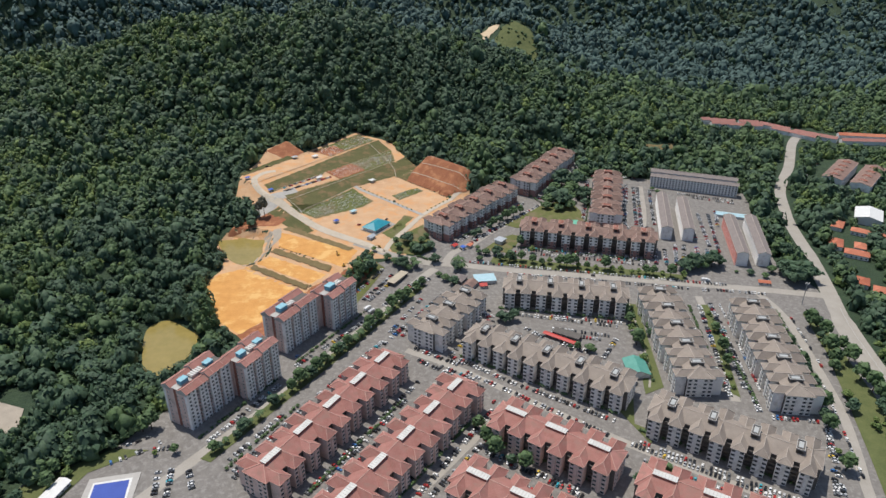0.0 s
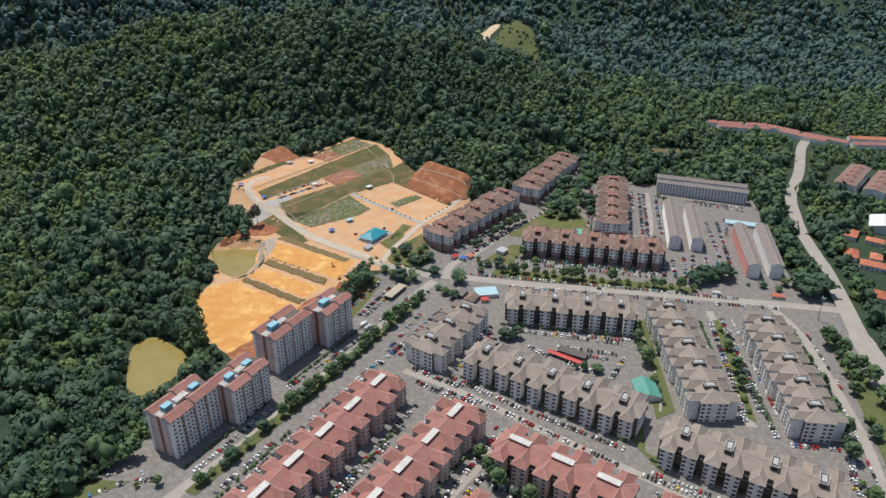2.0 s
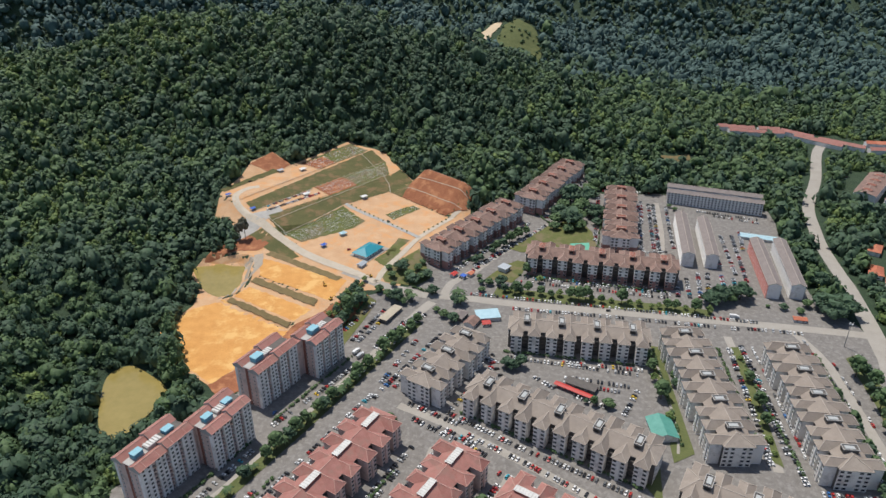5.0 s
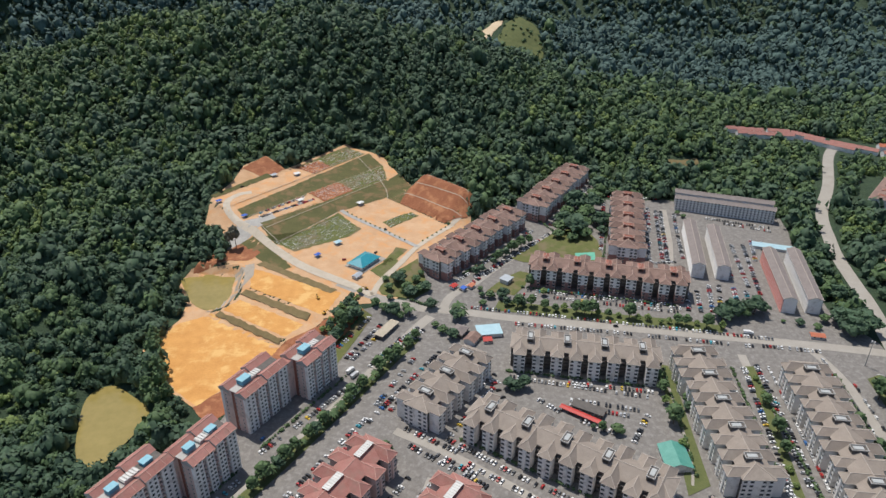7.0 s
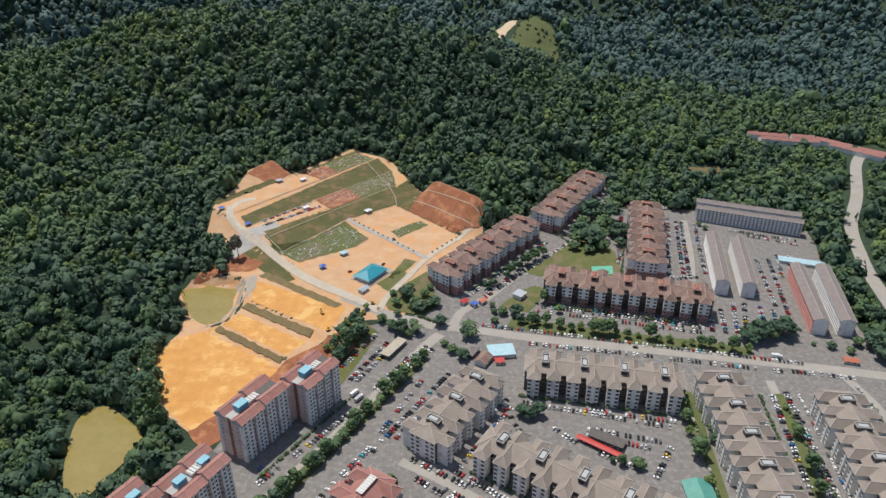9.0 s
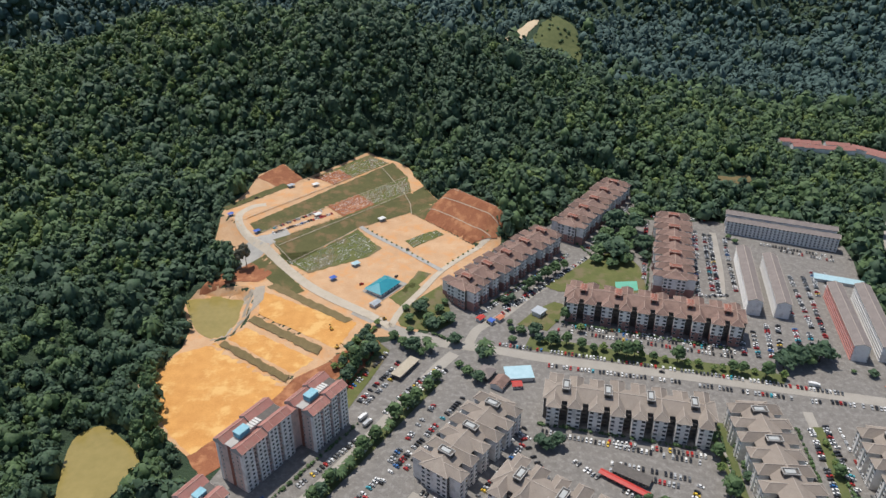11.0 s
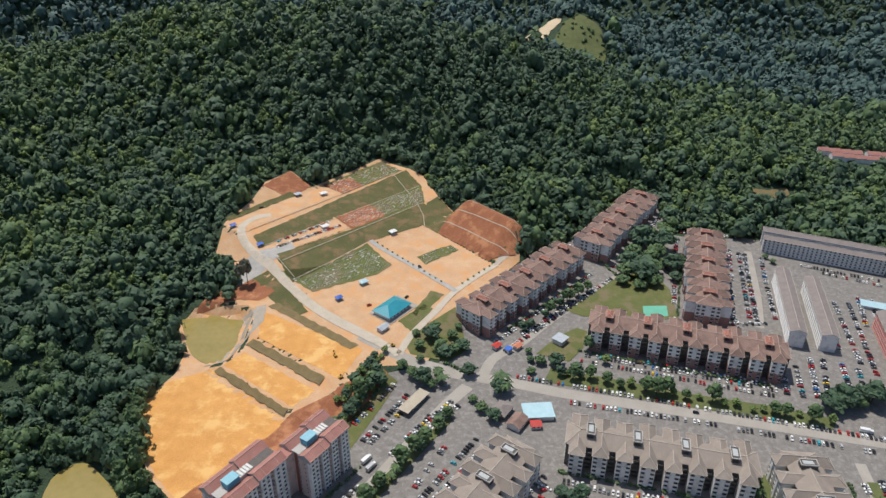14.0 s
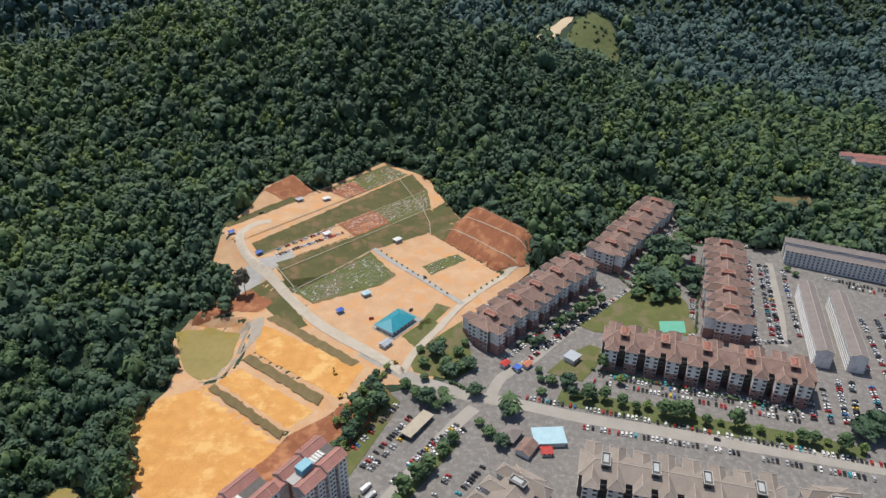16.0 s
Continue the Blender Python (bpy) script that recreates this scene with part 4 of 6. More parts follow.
# share of haze-tinted leaves grows with distance
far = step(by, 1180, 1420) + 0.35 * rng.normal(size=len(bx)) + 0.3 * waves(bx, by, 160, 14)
for mat, some, label in ((LEAF_HAZED, far >= 0.55, "distant bluish-green forested hillside"), (LEAF_DARK, (far < 0.55) & (far >= 0.1), "dark forest behind the crest"), (LEAF, far < 0.1, "mixed green forest behind the crest")):
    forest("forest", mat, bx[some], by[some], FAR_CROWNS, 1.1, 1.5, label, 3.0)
drape("grass_knoll", ragged(KNOLL, 9, 4), GRASS_PARK, 0.8, 12, "bare grassy hilltop among the forest", "ground")
SAND = [(112, 1404), (98, 1407), (72, 1389), (44, 1373), (28, 1350), (40, 1334), (58, 1344), (72, 1338), (84, 1352), (98, 1376)]
drape("sand_cut", ragged(SAND, 7, 2.5), SAND_CUT, 1.2, 10, "pale sandy cut beside the hilltop", "ground")
kx, ky = rng.uniform(84, 182, 90), rng.uniform(1272, 1420, 90)
keep = inside(kx, ky, KNOLL)
scatter("shrubs", LEAF, np.stack([kx, ky, land(kx, ky) + 1.5, rng.uniform(0.25, 0.7, 90), np.ones(90)], 1)[keep], BUSH_CROWNS, "scattered shrubs on the grassy hilltop")

# ---- street trees ----
def tree_kind(seed, mat, rx, rz, trunk_h, label, sprays=110):
    """A tapered trunk with limbs and a ragged crown of several leaf masses; base at the origin."""
    r = np.random.RandomState(seed)
    tree = new("tree")
    tagged(tree, label, "tree", "planted trees")
    bm = bmesh.new()
    def limb(a, b, ra, rb, n=6):
        a, b = Vector(a), Vector(b)
        q = (b - a).to_track_quat("Z", "X").to_matrix()
        rings = [[bm.verts.new(p + q @ Vector((math.cos(k * 6.283 / n) * rad, math.sin(k * 6.283 / n) * rad, 0))) for k in range(n)] for p, rad in ((a, ra), (b, rb))]
        for k in range(n):
            bm.faces.new((rings[0][k], rings[0][(k + 1) % n], rings[1][(k + 1) % n], rings[1][k]))
    limb((0, 0, -0.4), (0.15, 0.1, trunk_h), 0.07 * rx, 0.045 * rx)
    parts = []
    for k in range(6):
        a = k * 1.05 + r.uniform(-0.3, 0.3)
        e = Vector((math.cos(a) * rx * 0.5, math.sin(a) * rx * 0.5, trunk_h + rz * r.uniform(0.3, 0.9)))
        limb((0.15, 0.1, trunk_h - 0.2), e, 0.04 * rx, 0.012 * rx, 5)
        parts.append((e, r.uniform(0.42, 0.6)))
    parts.append((Vector((0, 0, trunk_h + rz * 1.05)), 0.62))
    part("trunk", bm, BARK, tree)
    vs, fs, i = [], [], 0
    for c, k in parts:
        v, f = clump_crown(r, 2, sprays // 7, rx * k, rz * k * 1.05, 0.14 * rx)
        vs.append(v + np.array(c[:]))
        fs.append(f + i)
        i += len(v)
    me = bpy.data.meshes.new("crown")
    me.from_pydata(np.concatenate(vs).tolist(), [], np.concatenate(fs).tolist())
    me.materials.append(mat)
    crown = new("crown", me)
    crown.parent = tree
    return tree


def palm_kind(seed):
    r = np.random.RandomState(seed)
    tree = new("palm_tree")
    tagged(tree, "feathery green palm on a slim grey trunk", "palm", "planted trees")
    bm = bmesh.new()
    prev = None
    for k in range(4):
        rad = 0.22 - 0.03 * k
        ring = [bm.verts.new((math.cos(a * 1.047) * rad + 0.05 * k * k, math.sin(a * 1.047) * rad, k * 1.7 - 0.3)) for a in range(6)]
        if prev:
            for a in range(6):
                bm.faces.new((prev[a], prev[(a + 1) % 6], ring[(a + 1) % 6], ring[a]))
        prev = ring
    part("trunk", bm, BARK, tree)
    bm = bmesh.new()
    for k in range(16):
        a, droop, ln = k * 2.4, r.uniform(0.1, 1.0), r.uniform(2.4, 3.3)
        d, n = Vector((math.cos(a), math.sin(a), 0)), Vector((-math.sin(a), math.cos(a), 0))
        row = None
        for j in range(5):
            t = j / 4
            p = Vector((0.45, 0, 4.9)) + d * ln * t + Vector((0, 0, 1.3 * t - (1.2 + 2.2 * droop) * t * t))
            w = 0.5 * math.sin(math.pi * min(0.95, t * 0.85 + 0.12))
            cur = [bm.verts.new(p + n * w - Vector((0, 0, 0.18))), bm.verts.new(p), bm.verts.new(p - n * w - Vector((0, 0, 0.18)))]
            if row:
                bm.faces.new((row[0], row[1], cur[1], cur[0]))
                bm.faces.new((row[1], row[2], cur[2], cur[1]))
            row = cur
    part("crown", bm, LEAF, tree)
    return tree


KINDS = [
    tree_kind(1, LEAF, 2.7, 2.3, 2.2, "round green street tree in a planted verge"),
    tree_kind(2, LEAF_BRIGHT, 2.3, 2.1, 2.0, "young bright green street tree"),
    tree_kind(3, LEAF_DARK, 3.2, 2.7, 2.4, "dark green street tree beside parked cars"),
    palm_kind(4),
    tree_kind(5, LEAF_DARK, 7.5, 4.6, 4.0, "large spreading dark green rain tree", 260),
    tree_kind(6, LEAF, 6.2, 4.4, 3.6, "large leafy green tree with ragged outline", 220),
    tree_kind(7, LEAF_DRY, 4.2, 5.5, 8.0, "tall half-dead grey-brown tree on bare earth", 120),
    tree_kind(8, LEAF_BRIGHT, 1.4, 1.1, 0.7, "low rounded green bush"),
    tree_kind(9, LEAF, 4.6, 6.0, 5.0, "tall slender forest-edge tree", 200),
]
HOME = {k.name: k for k in KINDS}
used = set()
prng = random.Random(5)


def plant(kind, x, y, size=1.0):
    k = KINDS[kind]
    m = Matrix.Translation((x, y, height(x, y) + 0.1)) @ Matrix.Rotation(prng.uniform(0, 6.28), 4, "Z") @ Matrix.Diagonal((size, size, size * prng.uniform(0.9, 1.15), 1))
    if kind not in used:
        used.add(kind)
        k.matrix_basis = m
    else:
        copy_thing(k, m)


def avenue(path, gap, kinds, spread=1.0, lo=0.75, hi=1.2, skip=0.1):
    for (xa, ya), (xb, yb) in zip(path, path[1:]):
        n = max(1, int(math.hypot(xb - xa, yb - ya) / gap))
        for i in range(n):
            if prng.random() < skip:
                continue
            t = (i + prng.uniform(0.2, 0.8)) / n
            plant(prng.choice(kinds), xa + (xb - xa) * t + prng.uniform(-spread, spread), ya + (yb - ya) * t + prng.uniform(-spread, spread), prng.uniform(lo, hi))


avenue([(-152, 343), (-90, 446), (-54, 506), (-18, 572)], 4.6, [0, 2, 3, 3, 0], 1.6, 0.9, 1.6)
avenue([(52, 618), (100, 607), (160, 594), (234, 580)], 6.5, [0, 1, 0, 1, 2], 3.0, 0.85, 1.5)
avenue([(30, 664), (60, 700), (92, 734)], 9, [0, 2], 1.0, 1.0, 1.5)
avenue([(316, 505), (312, 470), (300, 415), (292, 380)], 11, [2, 7, 0], 2.5, 1.2, 2.0)
avenue([(318, 500), (322, 450), (316, 390), (306, 330)], 12, [2, 0], 1.6, 1.3, 2.1)
avenue([(282, 470), (278, 420), (268, 372), (256, 320)], 9, [0, 2, 7], 1.0, 1.0, 1.6)
avenue([(306, 380), (296, 345), (284, 300)], 5, [7, 7, 1], 3.5, 0.8, 1.2)
avenue([(-30, 440), (-74, 366), (-96, 326)], 11, [2, 0, 7], 1.5, 1.0, 1.7)
avenue([(20, 372), (40, 336), (60, 322)], 12, [0, 2], 2.5, 1.0, 1.6)
avenue([(66, 506), (52, 500), (46, 508)], 7, [0, 2], 1.5, 1.2, 1.8)
avenue([(100, 462), (116, 456), (124, 462)], 8, [0, 2, 5], 1.5, 0.6, 0.9)
avenue([(161, 528), (160, 480), (158, 440)], 10, [0, 2, 1], 1.4, 1.1, 1.7)
avenue([(176, 520), (172, 460)], 11, [0, 2], 0.8, 0.8, 1.2)
avenue([(126, 326), (150, 316), (120, 318)], 9, [0, 2], 2.0, 1.1, 1.7)
avenue([(216, 404), (236, 520)], 14, [0, 7, 2], 0.8, 0.9, 1.5)
avenue([(-95, 572), (-84, 600), (-72, 626)], 3.4, [7, 2, 7, 1], 2.6, 0.9, 1.6, 0.0)
avenue([(-96, 546), (-82, 574), (-68, 606)], 3.4, [7, 2, 0, 1], 3.2, 0.9, 1.7, 0.0)
avenue([(-92, 548), (-74, 598)], 7, [0, 2, 7], 2.0, 1.0, 1.6)
avenue([(40, 612), (34, 632), (60, 624)], 6, [5, 2, 0], 2.5, 0.55, 0.9)
avenue([(238, 596), (262, 604), (270, 614)], 9, [4, 5, 4], 3.5, 0.85, 1.15)
avenue([(-264, 300), (-258, 330), (-226, 352), (-204, 374)], 6, [0, 2, 5, 2], 3.0, 0.9, 1.6)
avenue([(-196, 344), (-176, 348)], 7, [1, 0], 1.5, 0.8, 1.3)
avenue([(-262, 322), (-240, 340), (-250, 305)], 6, [7, 0, 7], 3.0, 1.0, 1.6)
for k, x, y, s in ((5, -30, 640, 1.0), (4, -38, 648, 0.9), (5, -22, 652, 0.9), (4, -26, 630, 0.85), (5, -18, 664, 0.7), (2, -10, 672, 1.3), (5, -44, 622, 0.7),
                   (4, -8, 612, 0.75), (5, -30, 610, 0.75), (4, 14, 594, 0.85), (5, 2, 574, 0.95), (4, 10, 566, 0.7), (5, -4, 584, 0.7),
                   (4, 334, 588, 1.15), (5, 322, 590, 1.0), (4, 344, 600, 1.0), (4, 336, 570, 1.5), (4, 347, 574, 1.6), (5, 352, 586, 1.5), (4, 341, 582, 1.5), (4, 248, 597, 1.3), (5, 258, 600, 1.4), (4, 268, 602, 1.3), (4, 238, 593, 1.1), (5, 277, 606, 1.1), (5, 312, 580, 0.8), (4, 300, 586, 0.5), (5, 288, 590, 0.45),
                   (5, 122, 746, 1.3), (5, 136, 740, 1.3), (5, 150, 746, 1.5), (5, 126, 760, 1.7), (4, 140, 754, 1.6), (5, 152, 766, 1.8), (5, 160, 792, 1.9), (5, 178, 832, 1.8), (5, 186, 852, 1.7), (4, 172, 772, 1.3),
                   (5, -56, 612, 0.9), (5, -48, 606, 1.0), (4, -40, 602, 0.9), (5, -34, 598, 0.9), (3, -26, 600, 1.8), (3, -30, 606, 1.7), (3, 15, 598, 2.4), (3, 17, 594, 2.2), (5, -46, 636, 0.9), (5, -36, 660, 0.9), (4, -14, 640, 0.8), (5, -50, 650, 0.7), (5, -20, 636, 1.0),
                   (5, 138, 792, 1.7), (4, 150, 812, 1.7), (5, 160, 828, 1.7), (4, 132, 776, 1.3), (5, 154, 788, 1.7), (4, 168, 806, 1.6), (5, 176, 842, 1.6), (4, 146, 772, 1.3), (5, 166, 778, 1.4), (4, 186, 860, 1.5), (5, 190, 882, 1.4), (4, 170, 756, 0.8), (5, 200, 850, 1.2),
                   (6, -208, 712, 1.25), (6, -203, 713, 1.1), (5, 44, 628, 0.9), (4, 56, 627, 0.8), (5, 36, 640, 0.6), (4, 70, 621, 0.6), (8, -196, 500, 0.8), (5, 250, 838, 0.7), (5, 262, 800, 0.6), (0, 82, 648, 1.3), (1, 92, 632, 1.6),
                   (8, -226, 556, 1.5), (8, -210, 521, 1.9), (8, -218, 536, 1.9), (8, -204, 508, 1.8), (8, -224, 545, 1.7), (8, -196, 496, 1.3), (8, -211, 500, 1.7), (8, -201, 492, 1.4), (8, -216, 517, 1.7), (8, -230, 566, 1.4), (5, 352, 608, 1.0), (4, 350, 626, 1.1), (5, 356, 648, 1.0), (4, 360, 670, 1.1), (5, 362, 700, 1.0), (4, 372, 730, 1.1), (5, 266, 792, 0.7), (4, 345, 575, 0.9)):
    plant(k, x, y, s)

# ---- cars ----
PAINT = {
    "white": ((0.70, 0.70, 0.69), (0.78, 0.78, 0.77)), "silver": ((0.40, 0.41, 0.42), (0.50, 0.51, 0.52)), "black": ((0.012, 0.012, 0.014), (0.03, 0.03, 0.033)),
    "red": ((0.36, 0.022, 0.02), (0.46, 0.035, 0.03)), "grey": ((0.11, 0.115, 0.12), (0.17, 0.175, 0.18)), "blue": ((0.03, 0.12, 0.36), (0.05, 0.2, 0.46)),
    "yellow": ((0.62, 0.40, 0.03), (0.70, 0.48, 0.05)), "turquoise": ((0.03, 0.30, 0.38), (0.06, 0.40, 0.48)),
}
COLOURS = ["white"] * 20 + ["silver"] * 13 + ["black"] * 18 + ["grey"] * 10 + ["red"] * 7 + ["blue"] + ["turquoise"] + ["yellow"]
PAINTS = {}
for name, (a, b) in PAINT.items():
    m = material("car_paint_" + name, a, b, 2, 0.3, 0.3, 0)
    m.node_tree.nodes["Principled BSDF"].inputs["Coat Weight"].default_value = 0.6
    PAINTS[name] = m
TYRE = material("tyre", (0.012, 0.012, 0.012), (0.03, 0.03, 0.03), 0.5, 0.1, 0.9, 0)
CAR_GLASS = material("car_glass", (0.015, 0.018, 0.022), (0.035, 0.04, 0.045), 1, 0.3, 0.08, 0)


def loft(bm, rings, mat=0):
    """Skin over rings of equal point counts, closed at both ends."""
    vs = [[bm.verts.new(p) for p in ring] for ring in rings]
    n = len(vs[0])
    for a, b in zip(vs, vs[1:]):
        for k in range(n):
            bm.faces.new((a[k], a[(k + 1) % n], b[(k + 1) % n], b[k])).material_index = mat
    bm.faces.new(vs[0][::-1]).material_index = mat
    bm.faces.new(vs[-1]).material_index = mat


def hull(bm, mat=0):
    rows = [(-2.12, 0.70, 0.35, 0.72), (-1.95, 0.80, 0.22, 0.88), (-1.1, 0.84, 0.20, 0.93), (0.9, 0.84, 0.20, 0.90), (1.75, 0.80, 0.22, 0.76), (2.08, 0.66, 0.32, 0.62)]
    loft(bm, [[(x, -w, z0), (x, w, z0), (x, w * 1.0, (z0 + z1) / 2), (x, w * 0.9, z1), (x, -w * 0.9, z1), (x, -w, (z0 + z1) / 2)] for x, w, z0, z1 in rows], mat)


def cabin(bm, mat=0):
    rows = [(-1.85, 0.74, 0.72, 0.90), (-1.35, 0.62, 0.62, 1.38), (0.25, 0.62, 0.62, 1.40), (1.05, 0.74, 0.74, 0.89)]
    loft(bm, [[(x, -w, 0.85), (x, w, 0.85), (x, w2 * 0.97, z), (x, -w2 * 0.97, z)] for x, w, w2, z in rows], mat)


def roof_panel(bm, mat=0):
    loft(bm, [[(x, -w, z), (x, w, z), (x, w * 0.9, z + 0.07), (x, -w * 0.9, z + 0.07)] for x, w, z in ((-1.40, 0.60, 1.36), (-0.6, 0.64, 1.41), (0.26, 0.60, 1.38))], mat)


def wheel_shape(bm, cx, cy, mat=0):
    n, r, w = 8, 0.31, 0.2
    rings = [[(cx + math.cos(k * 6.283 / n) * r, cy + s * w / 2, 0.31 + math.sin(k * 6.283 / n) * r) for k in range(n)] for s in (-1, 1)]
    loft(bm, rings, mat)


bm = bmesh.new()
cabin(bm)
CABIN_ME = mesh_of("window_glass", bm, CAR_GLASS)
bm = bmesh.new()
wheel_shape(bm, 0, 0)
WHEEL_ME = mesh_of("wheel", bm, TYRE)
BODY_ME = {}
for name in PAINT:
    bm = bmesh.new()
    hull(bm)
    BODY_ME[name] = mesh_of("car", bm, PAINTS[name])
ROOF_ME = {}
for name in PAINT:
    bm = bmesh.new()
    roof_panel(bm)
    ROOF_ME[name] = mesh_of("roof_panel", bm, PAINTS[name])
ARTICLE = {"white": "white", "silver": "silver-grey", "black": "black", "red": "red", "grey": "dark grey", "blue": "blue", "yellow": "yellow", "turquoise": "turquoise"}


def car(colour, m):
    ob = new("car", BODY_ME[colour])
    ob.matrix_basis = m
    tagged(ob, ARTICLE[colour] + " parked hatchback car on the asphalt", "car", "parked cars")
    shared("window_glass", CABIN_ME, ob, Matrix())
    shared("roof_panel", ROOF_ME[colour], ob, Matrix())
    for wx in (-1.25, 1.3):
        for wy in (-0.78, 0.78):
            shared("wheel", WHEEL_ME, ob, pose(wx, wy, 0))


FAR_CARS, PARKED = [], []
car_count = 0
crng = random.Random(9)


def row(x0, y0, x1, y1, nose=True, fill=0.85, near=False):
    """Cars along a line: side by side (nose) or end to end."""
    global car_count
    gap = 2.65 if nose else 5.6
    n = int(math.hypot(x1 - x0, y1 - y0) / gap)
    along = math.degrees(math.atan2(y1 - y0, x1 - x0))
    for i in range(n):
        if crng.random() > fill:
            continue
        t = (i + 0.5) / n
        x, y = x0 + (x1 - x0) * t + crng.uniform(-0.25, 0.25), y0 + (y1 - y0) * t + crng.uniform(-0.25, 0.25)
        turn = along + (90 if nose else 0) + crng.choice((0, 180)) + crng.uniform(-3, 3)
        s = crng.uniform(0.94, 1.08)
        m = Matrix.Translation((x, y, height(x, y) + 0.36)) @ Matrix.Rotation(radians(turn), 4, "Z") @ Matrix.Diagonal((s, crng.uniform(0.97, 1.05), crng.uniform(0.95, 1.2), 1))
        colour = crng.choice(COLOURS)
        PARKED.append(m)
        if near and car_count < 235:
            car_count += 1
            car(colour, m)
        else:
            FAR_CARS.append((colour, m))


# rows beside the streets that the camera passes nearest
row(-160, 356, -124, 418, near=True)
row(-117, 441, -68, 506, near=True)
row(-134, 326, -96, 396, near=True, fill=0.9)
row(-92, 402, -50, 472, near=True, fill=0.7)
row(-73, 318, -27, 398, near=True, fill=0.8)
row(-66, 308, -18, 388, near=True, fill=0.6)
row(-24, 316, 20, 378, near=True)
row(-8, 306, 30, 356, near=True, fill=0.7)
row(-24, 462, 12, 440, near=True)
row(18, 430, 116, 358, near=True, fill=0.8)
row(-20, 446, 30, 410, near=True)
row(36, 396, 108, 348, near=True, fill=0.75)
row(24, 350, 84, 310, near=True, fill=0.8)
# the rest of the estate
row(126, 352, 232, 288, fill=0.9)
row(2, 454, 60, 412, fill=0.85)
row(-2, 438, 24, 420, fill=0.7)
row(-44, 476, 0, 548, fill=0.7)
row(-64, 492, -36, 540, nose=False, fill=0.6)
row(-140, 336, -112, 384, fill=0.8)
row(-62, 446, -34, 492, fill=0.6)
row(88, 486, 132, 474, fill=0.8)
row(36, 520, 54, 470, fill=0.7)
row(12, 500, 34, 532, fill=0.6)
row(236, 406, 250, 530, nose=False, fill=0.8)
row(200, 690, 232, 694, fill=0.6)
row(320, 740, 306, 690, fill=0.8)
row(330, 736, 316, 690, fill=0.8)
row(232, 640, 224, 604, fill=0.8)
row(268, 650, 258, 606, fill=0.8)
row(276, 640, 268, 604, fill=0.8)
row(212, 616, 120, 636, fill=0.5)
row(256, 556, 300, 548, fill=0.8)
row(130, 336, 200, 296, fill=0.7)
row(64, 514, 150, 494)
row(70, 492, 84, 478)
row(90, 492, 140, 480, fill=0.6)
row(146, 478, 128, 448)
row(96, 470, 120, 456, fill=0.6)
row(231, 528, 214, 410, fill=0.8)
row(242, 532, 226, 410, nose=True, fill=0.75)
row(268, 372, 246, 306)
row(262, 356, 242, 306, fill=0.6)
row(232, 378, 264, 374, fill=0.7)
row(296, 540, 290, 450, nose=False, fill=0.8)
row(305, 510, 296, 430, nose=False, fill=0.7)
row(288, 420, 266, 320, nose=False, fill=0.8)
row(26, 612, 126, 593)
row(126, 593, 270, 565, fill=0.8)
row(62, 587, 160, 572)
row(166, 570, 250, 555, fill=0.7)
row(74, 634, 208, 604, fill=0.85)
row(96, 640, 206, 616, fill=0.7)
row(228, 806, 204, 696)
row(240, 808, 216, 692, nose=True)
row(245, 806, 221, 690)
row(258, 800, 238, 700, fill=0.9)
row(284, 740, 272, 660)
row(296, 730, 280, 640)
row(308, 730, 286, 630)
row(246, 650, 234, 604)
row(255, 650, 241, 604)
row(222, 640, 214, 606, fill=0.6)
row(30, 660, 114, 754, fill=0.8)
row(18, 640, 96, 732, fill=0.6)
row(-82, 558, -60, 598)
row(-74, 543, -48, 592)
row(-69, 541, -43, 588)
row(-54, 531, -30, 572, fill=0.7)
row(-46, 546, -18, 584)
row(-41, 544, -13, 580, fill=0.7)
row(-46, 482, -20, 540, fill=0.7)
row(0, 470, 42, 520, fill=0.7)
row(-206, 346, -192, 358, fill=0.8)
row(-222, 350, -200, 364, nose=False, fill=0.7)
row(-184, 330, -178, 306)
row(-176, 332, -170, 306)
row(-164, 330, -156, 312, fill=0.7)
row(-222, 336, -200, 350, fill=0.6)
row(-196, 350, -178, 352, fill=0.6)
row(290, 790, 352, 768, fill=0.7)
row(300, 780, 350, 760, fill=0.7)
row(468, 838, 520, 900, fill=0.6)
row(180, 846, 250, 838, fill=0.7)
row(-190, 758, -140, 806, fill=0.85)
row(-196, 764, -152, 812, fill=0.75)


def free_bay(x, y):
    """Whether a parking bay there lies on open asphalt."""
    if not inside(np.array([x]), np.array([y]), ESTATE)[0]:
        return False
    for _, pts, _, _ in PATCHES:
        if inside(np.array([x]), np.array([y]), pts)[0]:
            return False
    for ox, oy, turn, xa, xb in FOOTPRINTS:
        c, s = math.cos(radians(turn)), math.sin(radians(turn))
        u, v = (x - ox) * c + (y - oy) * s, -(x - ox) * s + (y - oy) * c
        if xa - 4 < u < xb + 4 and abs(v) < 21.5:
            return False
    for path, gap in ((MAIN, 8), (LEFT_ROAD, 7.5), (RIGHT_ROAD, 13), (SIDE, 6.5), (M_ROAD, 7)):
        if min((x - p[0]) ** 2 + (y - p[1]) ** 2 for p in path) < gap * gap:
            return False
    return all((x - m.translation.x) ** 2 + (y - m.translation.y) ** 2 > 6.2 for m in PARKED)


